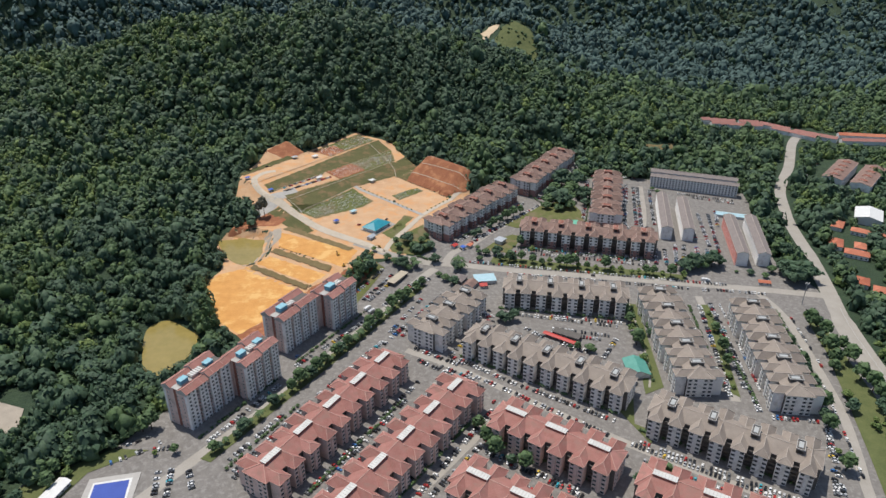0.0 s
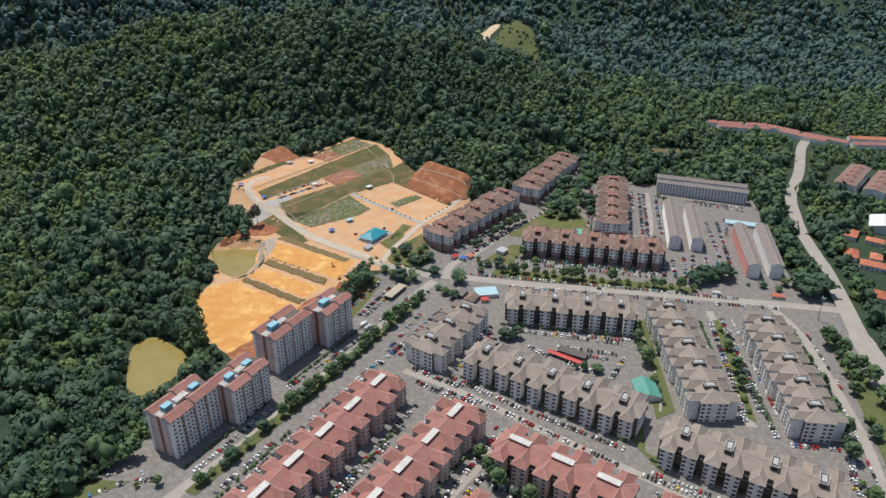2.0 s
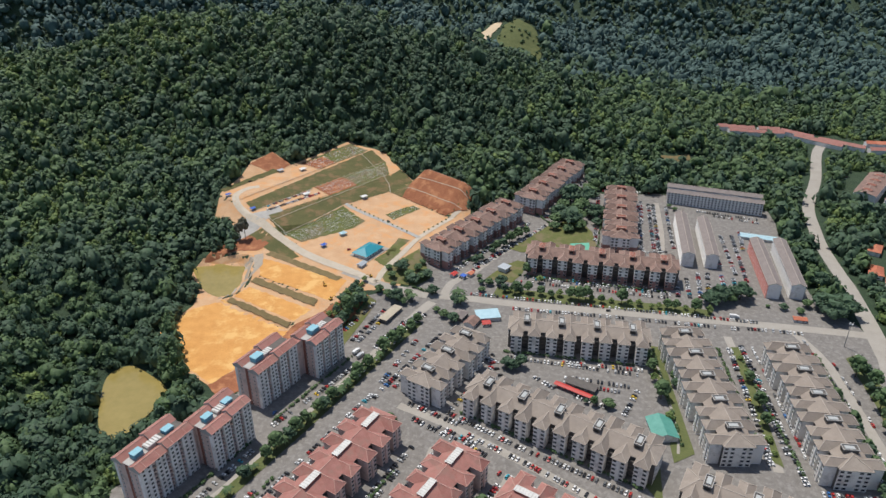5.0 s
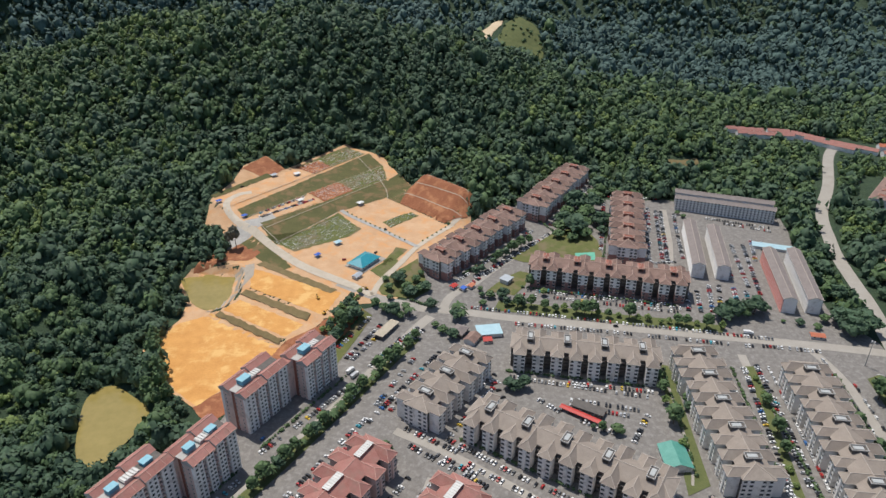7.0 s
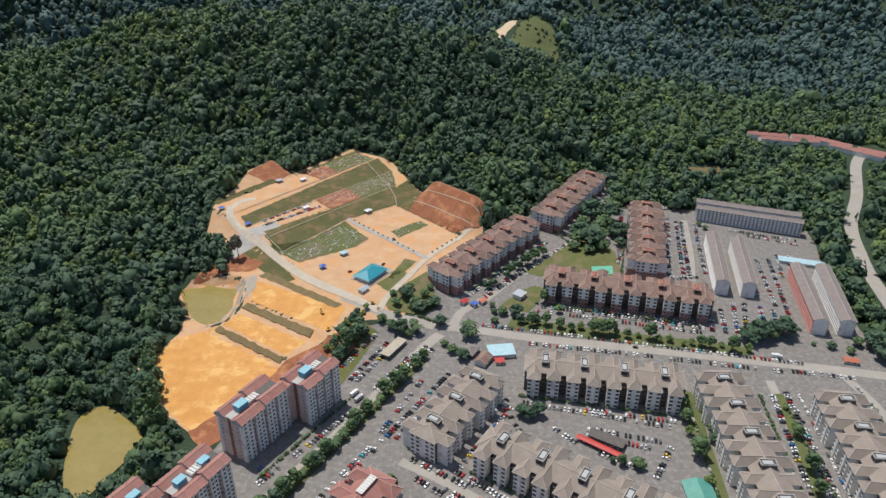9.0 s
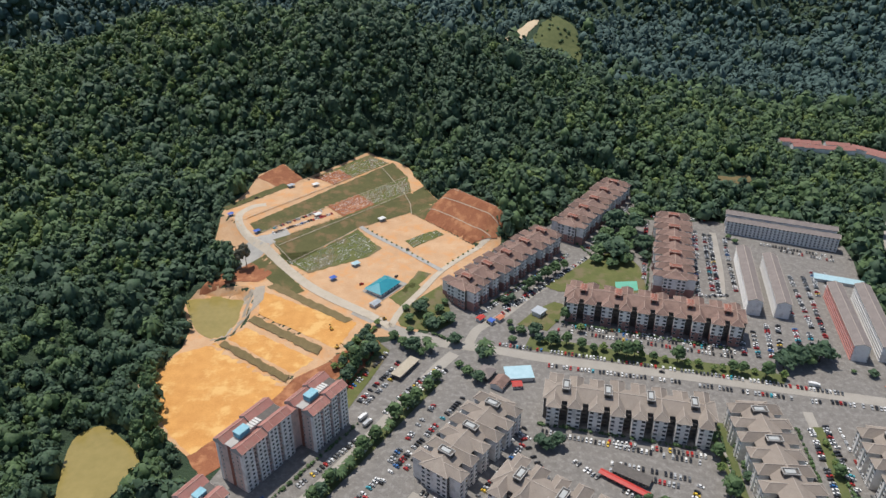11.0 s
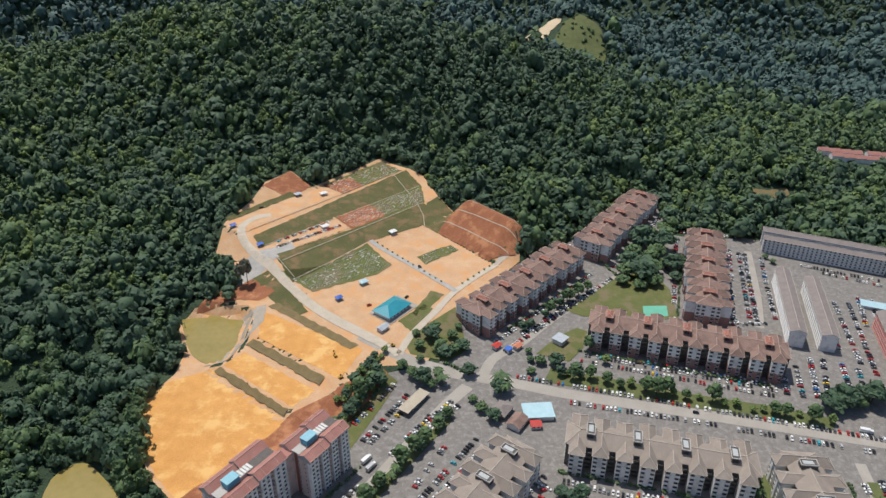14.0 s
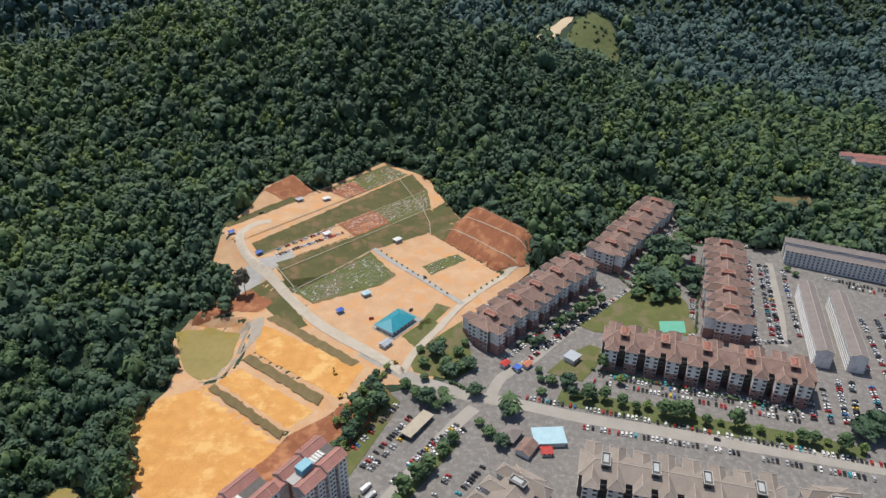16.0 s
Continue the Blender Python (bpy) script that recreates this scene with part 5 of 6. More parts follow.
# bays along the foot of every walk-up block
for ox, oy, turn, xa, xb in FOOTPRINTS:
    c, s = math.cos(radians(turn)), math.sin(radians(turn))
    for v in (-24.2, 24.2):
        for k in range(int((xb - xa) / 2.7)):
            u = xa + 1.3 + k * 2.7
            x, y = ox + u * c - v * s, oy + u * s + v * c
            if crng.random() < 0.78 and free_bay(x, y):
                m = Matrix.Translation((x, y, height(x, y) + 0.36)) @ Matrix.Rotation(radians(turn + crng.choice((90, 270)) + crng.uniform(-3, 3)), 4, "Z") @ Matrix.Diagonal((crng.uniform(0.94, 1.08), 1, crng.uniform(0.95, 1.2), 1))
                PARKED.append(m)
                FAR_CARS.append((crng.choice(COLOURS), m))
me_bm = bmesh.new()
names = list(PAINT)
for colour, m in FAR_CARS:
    start = len(me_bm.verts)
    hull(me_bm, names.index(colour))
    roof_panel(me_bm, names.index(colour))
    cabin(me_bm, len(names))
    for wx in (-1.25, 1.3):
        box(me_bm, wx - 0.3, wx + 0.3, -0.84, 0.84, 0, 0.5, len(names) + 1)
    me_bm.verts.ensure_lookup_table()
    for v in me_bm.verts[start:]:
        v.co = m @ v.co
tagged(link("parked_cars", me_bm, [PAINTS[c] for c in names] + [CAR_GLASS, TYRE]), "hundreds of parked cars of many colours", "cars", kind="stuff")

# ---- hall, huts, houses and small things ----
TEAL_ROOF = material("teal_roof", (0.012, 0.22, 0.29), (0.03, 0.29, 0.36), 4, 0.5, 0.45, 0.2)
GREEN_ROOF = material("green_roof", (0.06, 0.25, 0.20), (0.12, 0.34, 0.28), 4, 0.5, 0.5, 0.2)
BLUE_ROOF = material("blue_roof", (0.03, 0.09, 0.40), (0.05, 0.14, 0.5), 3, 0.4, 0.5, 0.1)
PALE_BLUE = material("pale_blue_sheet", (0.32, 0.50, 0.56), (0.46, 0.62, 0.67), 4, 0.5, 0.4, 0.1)
WHITE_SHEET = material("white_sheet", (0.62, 0.62, 0.60), (0.76, 0.76, 0.74), 3, 0.5, 0.5, 0.1)
GREY_SHEET = material("grey_sheet", (0.34, 0.37, 0.40), (0.46, 0.49, 0.52), 3, 0.5, 0.5, 0.1)
RED_SHEET = material("red_sheet", (0.42, 0.03, 0.025), (0.52, 0.06, 0.045), 3, 0.5, 0.6, 0.1)
TILE_ORANGE = material("tile_orange", (0.40, 0.12, 0.065), (0.52, 0.19, 0.11), 4, 0.5, 0.85, 0.4, obrand=0.5)
COURT_BLUE = material("court_blue", (0.015, 0.05, 0.30), (0.025, 0.075, 0.38), 8, 0.5, 0.6, 0.05)
COURT_GREEN = material("court_green", (0.10, 0.36, 0.25), (0.15, 0.44, 0.32), 6, 0.5, 0.7, 0.05)
LINE_WHITE = material("line_paint", (0.6, 0.6, 0.58), (0.74, 0.74, 0.72), 3, 0.5, 0.8, 0)
STEEL = material("steel", (0.30, 0.31, 0.32), (0.42, 0.43, 0.44), 2, 0.3, 0.5, 0, metal=0.6)
DIGGER = material("digger_paint", (0.45, 0.25, 0.03), (0.55, 0.32, 0.05), 2, 0.4, 0.6, 0)
DRAIN = material("drain_concrete", (0.36, 0.31, 0.235), (0.48, 0.42, 0.33), 3, 0.4, 0.9, 0.2)
DOOR = material("door_wood", (0.10, 0.07, 0.05), (0.17, 0.12, 0.08), 1, 0.2, 0.7, 0.1)


def hipped(bm, l, w, z, rise, over=1.0, t=0.25):
    """A four-sided roof shell with thickness, centred on the origin."""
    a, b, r = l / 2 + over, w / 2 + over, max(0.3, (l - w) / 2)
    for dz, flip in ((0, 1), (-t, -1)):
        p = [(-a, -b, z + dz), (a, -b, z + dz), (a, b, z + dz), (-a, b, z + dz)]
        q = [(-r, 0, z + rise + dz), (r, 0, z + rise + dz)]
        for f in ([p[0], p[1], q[1], q[0]], [p[2], p[3], q[0], q[1]], [p[1], p[2], q[1]], [p[3], p[0], q[0]]):
            poly(bm, f[::flip], 0)
    for (x0, y0), (x1, y1) in (((-a, -b), (a, -b)), ((a, -b), (a, b)), ((a, b), (-a, b)), ((-a, b), (-a, -b))):
        poly(bm, [(x0, y0, z - t), (x1, y1, z - t), (x1, y1, z), (x0, y0, z)], 0)


def gabled(bm, l, w, z, rise, over=0.6, t=0.2):
    a, b = l / 2 + over, w / 2 + over
    for s in (-1, 1):
        for dz, flip in ((0, 1), (-t, -1)):
            poly(bm, [(-a, s * b, z + dz), (a, s * b, z + dz), (a, 0, z + rise + dz), (-a, 0, z + rise + dz)][::flip * -s], 0)
        poly(bm, [(-a, s * b, z - t), (a, s * b, z - t), (a, s * b, z), (-a, s * b, z)][::-s], 0)
        for ex in (-a, a):
            poly(bm, [(ex, s * b, z - t), (ex, s * b, z), (ex, 0, z + rise), (ex, 0, z + rise - t)], 0)


def building(name, x, y, turn, l, w, h, roof_mat, wall_mat, label, category, shape="hip", rise=None, windows=True, over=0.8, group="", lift=0.0):
    """A small building: walls, roof, windows and a door."""
    ob = new(name)
    ob.matrix_basis = pose(x, y, height(x, y) + 0.3 + lift, 0, 0, turn)
    tagged(ob, label, category, group)
    bm = bmesh.new()
    box(bm, -l / 2, l / 2, -w / 2, w / 2, -1.5, h, 0)
    if shape == "gable":
        for ex in (-l / 2, l / 2):
            poly(bm, [(ex, -w / 2, h), (ex, w / 2, h), (ex, 0, h + (rise or w * 0.25) * 0.9)], 0)
    part("wall", bm, wall_mat, ob)
    bm = bmesh.new()
    rise = rise or w * 0.28
    if shape == "hip":
        hipped(bm, l, w, h, rise, over)
    elif shape == "gable":
        gabled(bm, l, w, h, rise, over)
    else:
        box(bm, -l / 2 - over, l / 2 + over, -w / 2 - over, w / 2 + over, h, h + 0.35, 0)
    part("roof", bm, roof_mat, ob)
    if windows:
        n = max(2, int(l / 4))
        for i in range(n):
            for s in (-1, 1):
                shared("window", WIN_TALL, ob, pose(-l / 2 + (i + 0.5) * l / n, s * (w / 2 + 0.02), 0.9, 0, 0, 0 if s < 0 else 180))
        bm = bmesh.new()
        box(bm, l / 2 - 0.02, l / 2 + 0.06, -0.6, 0.6, 0, 2.1)
        part("door", bm, DOOR, ob)
    return ob


building("prayer_hall", -72.5, 678, 57, 25, 16, 3.8, TEAL_ROOF, WALL_WHITE, "white single-storey hall with a teal hipped roof", "hall", rise=4.2, over=1.4)
drape("paving", [(-90, 672), (-71, 659), (-52, 687), (-71, 700)], ROAD_PALE, 0.75, 6, "pale concrete apron round the hall", "pavement")
building("outbuilding", -76, 652, 57, 8, 5, 2.6, GREY_SHEET, WALL_GREY, "small grey-roofed outbuilding beside the hall", "shed", "gable")


def shelter(x, y, turn, roof_mat, label, l=6.0, w=5.0):
    ob = new("shelter")
    ob.matrix_basis = pose(x, y, height(x, y) + 0.5, 0, 0, turn)
    tagged(ob, label, "shelter", "open shelters on the terraces")
    bm = bmesh.new()
    hipped(bm, l, w, 2.7, 1.0, 0.5, 0.15)
    part("roof", bm, roof_mat, ob)
    for sx in (-1, 1):
        for sy in (-1, 1):
            bm = bmesh.new()
            box(bm, sx * (l / 2 - 0.2) - 0.1, sx * (l / 2 - 0.2) + 0.1, sy * (w / 2 - 0.2) - 0.1, sy * (w / 2 - 0.2) + 0.1, -0.5, 2.7)
            part("post", bm, STEEL, ob)
    bm = bmesh.new()
    box(bm, -l / 2, l / 2, -w / 2, w / 2, -0.6, 0.12)
    part("floor_slab", bm, CONCRETE, ob)


for x, y, k in ((-102, 715, 2), (-195, 858, 1), (-169, 863, 0), (-154, 800, 0), (-89, 804, 0), (-118, 689, 3), (-238, 784, 3), (-205, 759, 3)):
    mat, text = ((WHITE_SHEET, "open shelter with a white sheet roof"), (GREY_SHEET, "open shelter with a grey sheet roof"), (PALE_BLUE, "open shelter with a pale blue roof"),
                 (BLUE_ROOF, "small open shelter with a bright blue roof"))[k]
    shelter(x, y, 45, mat, text, 5.0 if k == 3 else 6.5, 4.0 if k == 3 else 5.0)

# burial markers in rows, too many to count
def markers(pts, along, gap, pitch, colour, seed, fill=0.7):
    r = random.Random(seed)
    bm = bmesh.new()
    c, s = math.cos(radians(along)), math.sin(radians(along))
    xs, ys = [p[0] for p in pts], [p[1] for p in pts]
    cx, cy = sum(xs) / len(xs), sum(ys) / len(ys)
    spots = []
    for i in range(-30, 31):
        for j in range(-45, 46):
            u, v = i * gap, j * pitch
            if r.random() < fill:
                spots.append((cx + u * c - v * s, cy + u * s + v * c))
    spots = np.array(spots)
    spots = spots[inside(spots[:, 0], spots[:, 1], pts)]
    for (x, y), z in zip(spots, land(spots[:, 0], spots[:, 1])):
        m = pose(x, y, z + 0.45, 0, 0, along + r.uniform(-6, 6))
        k = r.uniform(0.7, 1.2)
        box(bm, -1.0 * k, -0.75 * k, -0.4, 0.4, 0, 0.75 * k, 0, m)
        box(bm, 0.75 * k, 1.0 * k, -0.35, 0.35, 0, 0.55 * k, 0, m)
        box(bm, -0.8 * k, 0.8 * k, -0.45, 0.45, 0, 0.22, 1 if r.random() < 0.75 else 0, m)
    tagged(link("burial_markers", bm, [WHITE_SHEET, colour]), "rows of small pale burial markers", "markers", kind="stuff")


markers([(-170, 718), (-142, 702), (-94, 735), (-86, 750), (-110, 776), (-156, 716)], 50, 3.4, 2.6, GRASS_PARK, 1, 0.75)
markers([(-146, 820), (-128, 804), (-66, 870), (-74, 902)], 50, 3.0, 2.4, RED_EARTH, 2, 0.75)
markers([(-172, 884), (-150, 872), (-98, 936), (-122, 952)], 50, 3.4, 2.6, RED_EARTH, 3, 0.6)
markers([(-46, 780), (-60, 765), (-52, 754), (-26, 782), (-32, 789)], 50, 3.4, 2.6, GRASS_PARK, 4, 0.7)

# pale concrete drains and benches on the slopes
for path, w in (([(-187, 743), (-175, 730), (-162, 716)], 0.9), ([(-121, 948), (-104, 922), (-89, 898), (-74, 868), (-63, 842), (-60, 822)], 1.0), ([(-178, 736), (-112, 812), (-66, 866)], 0.8),
                ([(-161, 714), (-136, 746), (-111, 781)], 0.8), ([(-35, 838), (-10, 817), (14, 795), (30, 780)], 0.9), ([(-42, 826), (-18, 804), (6, 780), (22, 768)], 0.9),
                ([(-24, 842), (-2, 828), (18, 808), (31, 792)], 0.8), ([(-203, 757), (-140, 830), (-74, 906)], 0.8), ([(-222, 780), (-152, 866), (-97, 936)], 0.7)):
    drape("drain", strip(path, w * 0.75), DRAIN, 1.3, 3, "pale concrete drain down the bank", "drain")
drape("court", [(134, 712), (154, 714), (152, 698), (132, 697)], COURT_GREEN, 0.62, 8, "green sports court beside the flats", "court")
drape("court", [(-226, 324), (-195, 330), (-190, 296), (-222, 292)], CONCRETE, 0.62, 8, "grey concrete surround of a blue court", "court")
drape("court", [(-222, 320.5), (-198.5, 325), (-194, 300), (-218, 296)], LINE_WHITE, 0.68, 8, "white border of a blue sports court", "court")
drape("court", [(-220.5, 319), (-199.8, 323), (-195.5, 301.5), (-216.5, 297.5)], COURT_BLUE, 0.74, 8, "bright blue sports court", "court")
drape("waste_ground", [(-332, 404), (-308, 396), (-300, 372), (-306, 362), (-338, 368), (-345, 390)], MUD, 0.6, 8, "bare brown patch in the forest", "ground")
drape("waste_ground", [(279, 893), (301, 892), (318, 906), (318, 916), (296, 908), (280, 909)], BERM, 0.9, 6, "brown cleared plot on the slope", "ground")
for i in range(9):
    y = 520 - i * 5
    x = 334.5 - i * 0.72
    drape("bay_line", [(x - 6.5, y), (x - 1.5, y - 1.0), (x - 1.5, y - 0.6), (x - 6.5, y + 0.4)], LINE_WHITE, 0.52, 9, "white painted parking bay line", "marking")
for k in range(2):
    path = [(p[0] + 0.5 * k, p[1]) for p in RIGHT_ROAD[34:]]
    drape("median", strip([(p[0] + 3.5, p[1]) for p in RIGHT_ROAD[38:]], 0.5), CONCRETE if k == 0 else LINE_WHITE, 0.6 - 0.03 * k, 8, "narrow kerbed median of the valley road", "kerb")

building("shed", 61, 656, 52, 9, 8, 4.2, GREY_SHEET, WALL_GREY, "square grey utility shed on grass", "shed", "flat")
building("community_hall", 150, 433, 90, 20, 16, 4.0, GREEN_ROOF, WALL_CREAM, "low hall with a teal-green sheet roof", "hall", "gable", 3.2)
building("market_shed", 104, 480, -30, 22, 7, 3.0, SHADE_AND_DARK_WALL, SHADE_AND_DARK_WALL, "low dark unroofed concrete structure", "shed", "flat")
building("long_store", -44, 580, 60, 24, 7, 3.4, DRAIN, SHADE_AND_DARK_WALL, "long low store with a pale flat roof", "store", "flat")
building("pool_canopy", 40, 574, 8, 19, 13, 3.4, PALE_BLUE, WALL_GREY, "low building with a pale blue sheet roof", "shelter", "flat", windows=False)
building("house", 26, 563, 60, 12, 9, 3.4, TILE_BROWN, WALL_GREY, "small house with a dark brown roof", "house", "gable")
building("house", 38, 562, 8, 6, 5, 2.8, RED_SHEET, WALL_GREY, "small lean-to shed with a red sheet roof", "shed", "gable")
building("house", 16, 574, 60, 12, 10, 3.4, TILE_GREY, SHADE_AND_DARK_WALL, "low grey house beside trees", "house", "hip")
building("guard_house", 21, 641, 52, 4, 3.5, 3.0, BLUE_ROOF, WALL_WHITE, "small guard house with a blue roof", "kiosk", "flat")
building("kiosk", 12, 645, 52, 6, 4, 2.8, RED_SHEET, WALL_GREY, "kiosk with a red awning roof", "kiosk", "gable")
building("kiosk", 28, 646, 52, 6, 4, 2.8, TILE_ORANGE, WALL_GREY, "kiosk with an orange roof", "kiosk", "gable")
building("market_canopy", 336, 722, -18, 40, 9, 3.0, PALE_BLUE, WALL_GREY, "long canopy with a pale blue roof", "shelter", "gable", 1.2, windows=False)
building("stall", 306, 568, -12, 10, 5, 2.6, TILE_ORANGE, WALL_GREY, "roadside stall with an orange roof", "stall", "gable", 1.0)
building("clubhouse", -242, 312, 75, 18, 8, 3.6, WHITE_SHEET, WALL_GREY, "low building with a white sheet roof beside the court", "building", "gable", 1.4)
building("shed", -273, 342, 20, 5, 4, 2.4, BLUE_ROOF, WALL_GREY, "small hut under a blue sheet", "shed", "gable", 0.8)
building("sports_hall", 485, 714, 60, 34, 27, 7.5, WHITE_SHEET, WALL_GREY, "big hall with a pale grey metal roof", "hall", "gable", 3.5)
for x, y, turn, l, w in ((440, 694, 55, 20, 11), (456, 676, 145, 18, 10), (415, 648, 62, 20, 12), (424, 624, 150, 22, 12), (436, 640, 60, 14, 10), (398, 566, 60, 15, 11), (408, 548, 150, 16, 12), (425, 560, 60, 14, 10), (470, 662, 60, 16, 11)):
    building("house", x, y, turn, l, w, 4.6, TILE_ORANGE, WALL_WHITE, "detached house with an orange-red tile roof", "house", "hip", group="valley houses")
for (xa, ya), (xb, yb) in (((408, 1062), (463, 1063)), ((470, 1064), (500, 1060)), ((502, 1058), (536, 1028)), ((540, 1022), (588, 985)), ((600, 1008), (690, 994)), ((420, 1048), (500, 1046)), ((590, 980), (690, 974)), ((512, 1036), (560, 992))):
    d = math.hypot(xb - xa, yb - ya)
    n = max(2, int(d / 13))
    for i in range(n):
        t = (i + 0.5) / n
        building("terrace_house", xa + (xb - xa) * t, ya + (yb - ya) * t, math.degrees(math.atan2(yb - ya, xb - xa)), d / n - 0.3, 11, 5.5, TILE_ORANGE if xa > 590 else TILE_RED, WALL_WHITE,
                 "terraced house with a weathered red roof", "house", "gable", group="far terraced houses", windows=False, over=0.3)

ob = new("canopy")
ob.matrix_basis = pose(98, 473, 0.3, 0, 0, -35)
tagged(ob, "long open walkway canopy with a red sheet roof", "canopy")
bm = bmesh.new()
gabled(bm, 32, 4.2, 3.0, 0.7, 0.2)
part("roof", bm, RED_SHEET, ob)
for i in range(7):
    for s in (-1, 1):
        bm = bmesh.new()
        box(bm, -15 + i * 5 - 0.1, -15 + i * 5 + 0.1, s * 1.8 - 0.1, s * 1.8 + 0.1, -0.5, 3.0)
        part("post", bm, STEEL, ob)


def high_mast(x, y, h):
    ob = new("high_mast_lamp")
    ob.matrix_basis = pose(x, y, height(x, y))
    tagged(ob, "tall grey steel floodlight mast by the road", "lamp post")
    bm = bmesh.new()
    loft(bm, [[(math.cos(k * 1.047) * r, math.sin(k * 1.047) * r, z) for k in range(6)] for z, r in ((-0.5, 0.45), (h, 0.18))])
    part("pole", bm, STEEL, ob)
    bm = bmesh.new()
    box(bm, -1.6, 1.6, -0.15, 0.15, h, h + 0.3)
    box(bm, -0.15, 0.15, -1.6, 1.6, h + 0.3, h + 0.5)
    part("arm", bm, STEEL, ob)
    for k in range(4):
        bm = bmesh.new()
        box(bm, -0.35, 0.35, -0.25, 0.25, -0.3, 0.25)
        part("floodlight", bm, WHITE_SHEET, ob).matrix_basis = pose(math.cos(k * 1.571) * 1.5, math.sin(k * 1.571) * 1.5, h + 0.3, 0, 0, k * 90)


high_mast(325, 531, 22)


def excavator(x, y, turn):
    ob = new("excavator")
    ob.matrix_basis = pose(x, y, height(x, y) + 0.4, 0, 0, turn)
    tagged(ob, "small yellow tracked excavator on bare earth", "excavator", "excavators on the site")
    for s in (-1, 1):
        bm = bmesh.new()
        loft(bm, [[(-1.6, y0, 0.35), (-1.3, y0, 0), (1.3, y0, 0), (1.6, y0, 0.35), (1.3, y0, 0.75), (-1.3, y0, 0.75)] for y0 in (s * 0.7, s * 1.25)])
        part("track", bm, TYRE, ob)
    bm = bmesh.new()
    loft(bm, [[(-1.7, -1.1, z), (1.1, -1.1, z), (1.1, 1.1, z), (-1.7, 1.1, z)] for z in (0.8, 1.6)] + [[(-1.5, -1.0, 1.9), (0.9, -1.0, 1.9), (0.9, 1.0, 1.9), (-1.5, 1.0, 1.9)]])
    part("body", bm, DIGGER, ob)
    bm = bmesh.new()
    loft(bm, [[(-0.3, 0.1, 1.9), (1.0, 0.1, 1.9), (1.0, 1.0, 1.9), (-0.3, 1.0, 1.9)], [(-0.2, 0.15, 2.9), (0.7, 0.15, 2.9), (0.7, 0.95, 2.9), (-0.2, 0.95, 2.9)]])
    part("cab", bm, CAR_GLASS, ob)
    bm = bmesh.new()
    bar(bm, (0.9, -0.3, 1.6), (3.0, -0.3, 3.6), 0.4)
    bar(bm, (3.0, -0.3, 3.6), (4.8, -0.3, 2.0), 0.3)
    part("boom", bm, DIGGER, ob)
    bm = bmesh.new()
    loft(bm, [[(4.4, y0, 2.0), (5.2, y0, 1.9), (5.1, y0, 0.9), (4.5, y0, 1.1)] for y0 in (-0.8, 0.2)])
    part("bucket", bm, TYRE, ob)


for x, y, a in ((-98, 597, 40), (-66, 634, 200), (-107, 621, 120)):
    excavator(x, y, a)


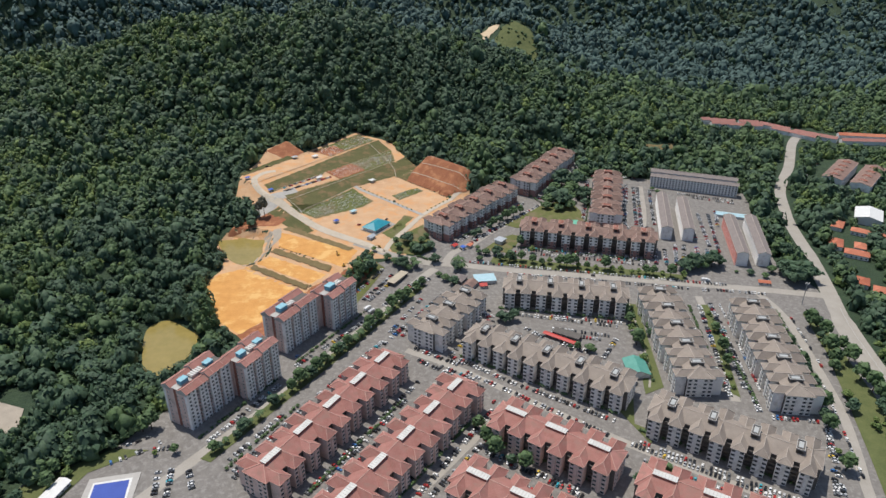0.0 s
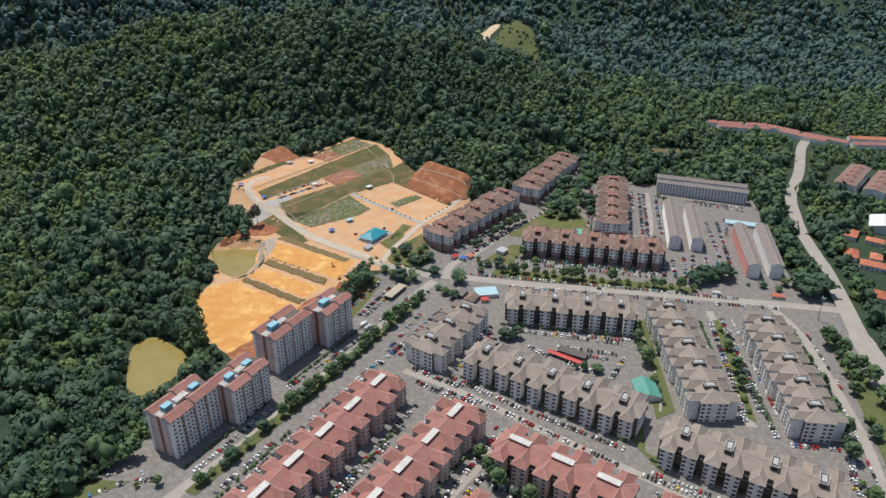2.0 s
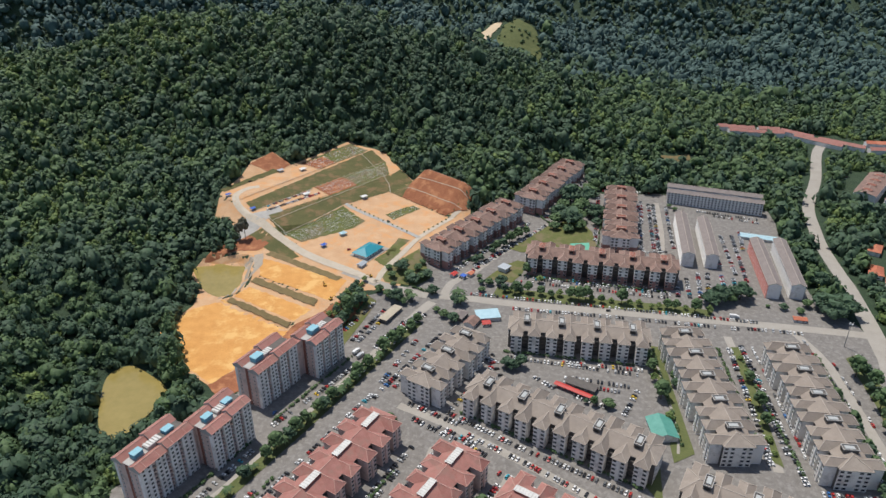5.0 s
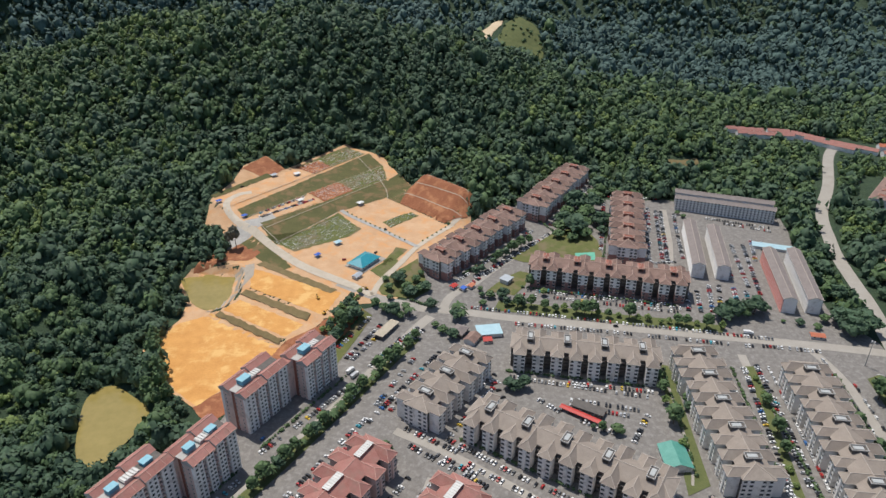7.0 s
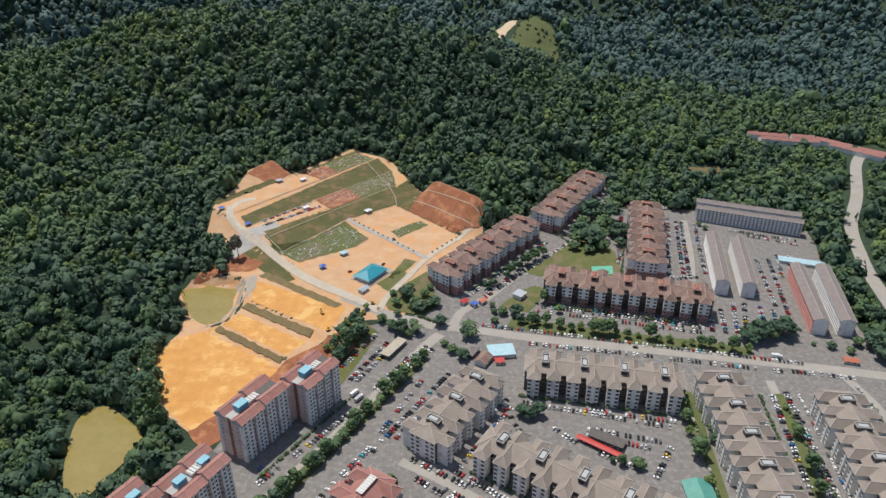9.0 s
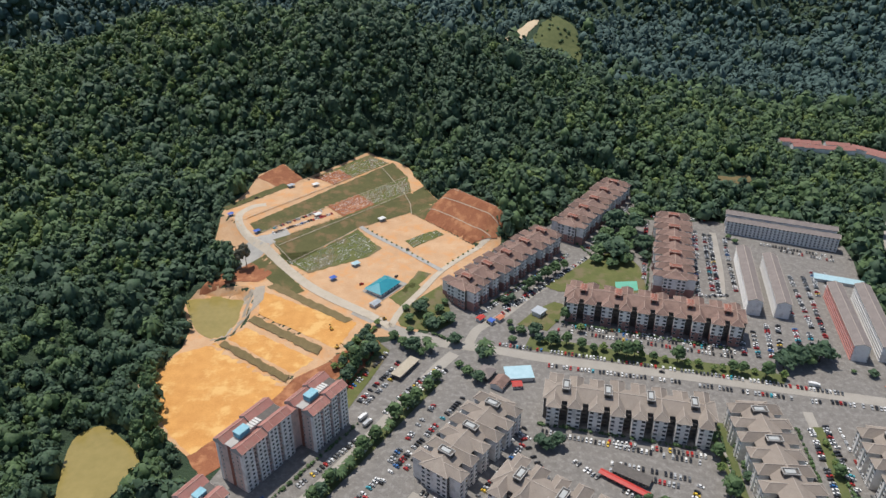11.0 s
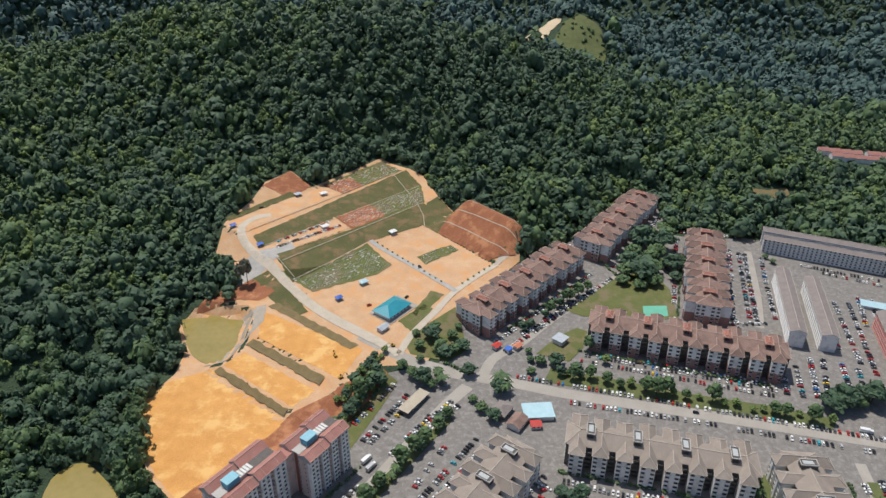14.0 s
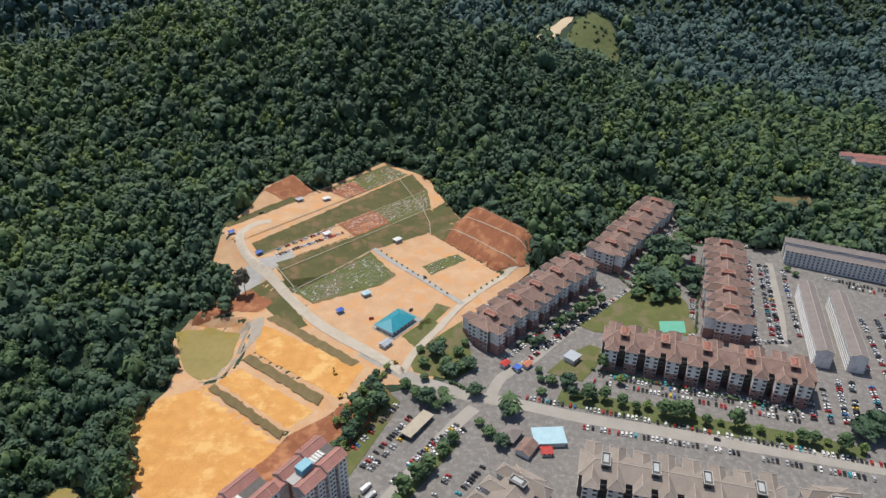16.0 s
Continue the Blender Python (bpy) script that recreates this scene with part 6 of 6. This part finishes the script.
def lorry(x, y, turn, cargo, label):
    ob = new("lorry")
    ob.matrix_basis = pose(x, y, height(x, y) + 0.36, 0, 0, turn)
    tagged(ob, label, "lorry")
    bm = bmesh.new()
    loft(bm, [[(2.2, -1.1, 0.5), (4.2, -1.1, 0.5), (4.2, 1.1, 0.5), (2.2, 1.1, 0.5)], [(2.2, -1.1, 1.5), (4.2, -1.1, 1.5), (4.2, 1.1, 1.5), (2.2, 1.1, 1.5)], [(2.2, -1.0, 2.5), (3.8, -1.0, 2.5), (3.8, 1.0, 2.5), (2.2, 1.0, 2.5)]])
    part("cab", bm, PAINTS["white"], ob)
    bm = bmesh.new()
    box(bm, -4.0, 2.0, -1.2, 1.2, 0.8, 3.2)
    part("cargo_box", bm, cargo, ob)
    for wx in (-3.0, -1.8, 3.2):
        for wy in (-1.0, 1.0):
            shared("wheel", WHEEL_ME, ob, Matrix.Translation((wx, wy, 0)) @ Matrix.Diagonal((1.5, 1.5, 1.5, 1)))


lorry(252, 573, -12, PAINTS["white"], "white box lorry parked beside the main road")
lorry(-68, 527, 57, PAINTS["white"], "white box lorry parked below the tower")
lorry(-64, 521, 57, PAINTS["silver"], "silver box lorry parked below the tower")
for x, y, turn, colour in ((-92, 683, 30, "red"), (-63, 698, 60, "black"), (-57, 747, -45, "black"), (-224, 826, 50, "black"), (-118, 455, 60, "blue"), (146, 583, -10, "black"), (-40, 552, 60, "white")):
    car(colour, pose(x, y, height(x, y) + 0.75, 0, 0, turn))
for i in range(13):
    plant(7, -101 + i * 5.4, 785 - i * 5.0, 0.42)
for i in range(9):
    plant(7, -18 + i * 4.6, 724 + i * 6.2, 0.45)


# clipped shrubs along the foot of the flats
def hedge(*runs):
    hr = np.random.RandomState(17)
    rows = []
    for xa, ya, xb, yb in runs:
        n = int(math.hypot(xb - xa, yb - ya) / 1.9)
        for i in range(n):
            if hr.rand() < 0.82:
                t = (i + hr.rand()) / n
                rows.append((xa + (xb - xa) * t + hr.uniform(-0.5, 0.5), ya + (yb - ya) * t + hr.uniform(-0.5, 0.5), hr.uniform(0.16, 0.34)))
    rows = np.array(rows)
    z = land(rows[:, 0], rows[:, 1])
    scatter("hedge", LEAF, np.stack([rows[:, 0], rows[:, 1], z + 0.9, rows[:, 2], np.ones(len(rows))], 1), BUSH_CROWNS, "low green shrubs along the foot of the flats")


hedge((14, 452, 124, 382), (134, 366, 226, 312), (30, 360, 104, 312), (50, 524, 150, 506), (-140, 328, -104, 392), (-82, 310, -30, 396), (-30, 300, 20, 374),
      (74, 646, 206, 614), (160, 700, 186, 800), (20, 668, 96, 760), (160, 420, 170, 530), (210, 410, 222, 530), (-168, 360, -126, 428), (-118, 446, -70, 522),
      (228, 392, 236, 520), (282, 400, 296, 520), (-90, 548, -66, 600), (-26, 622, -4, 614), (120, 758, 100, 800))
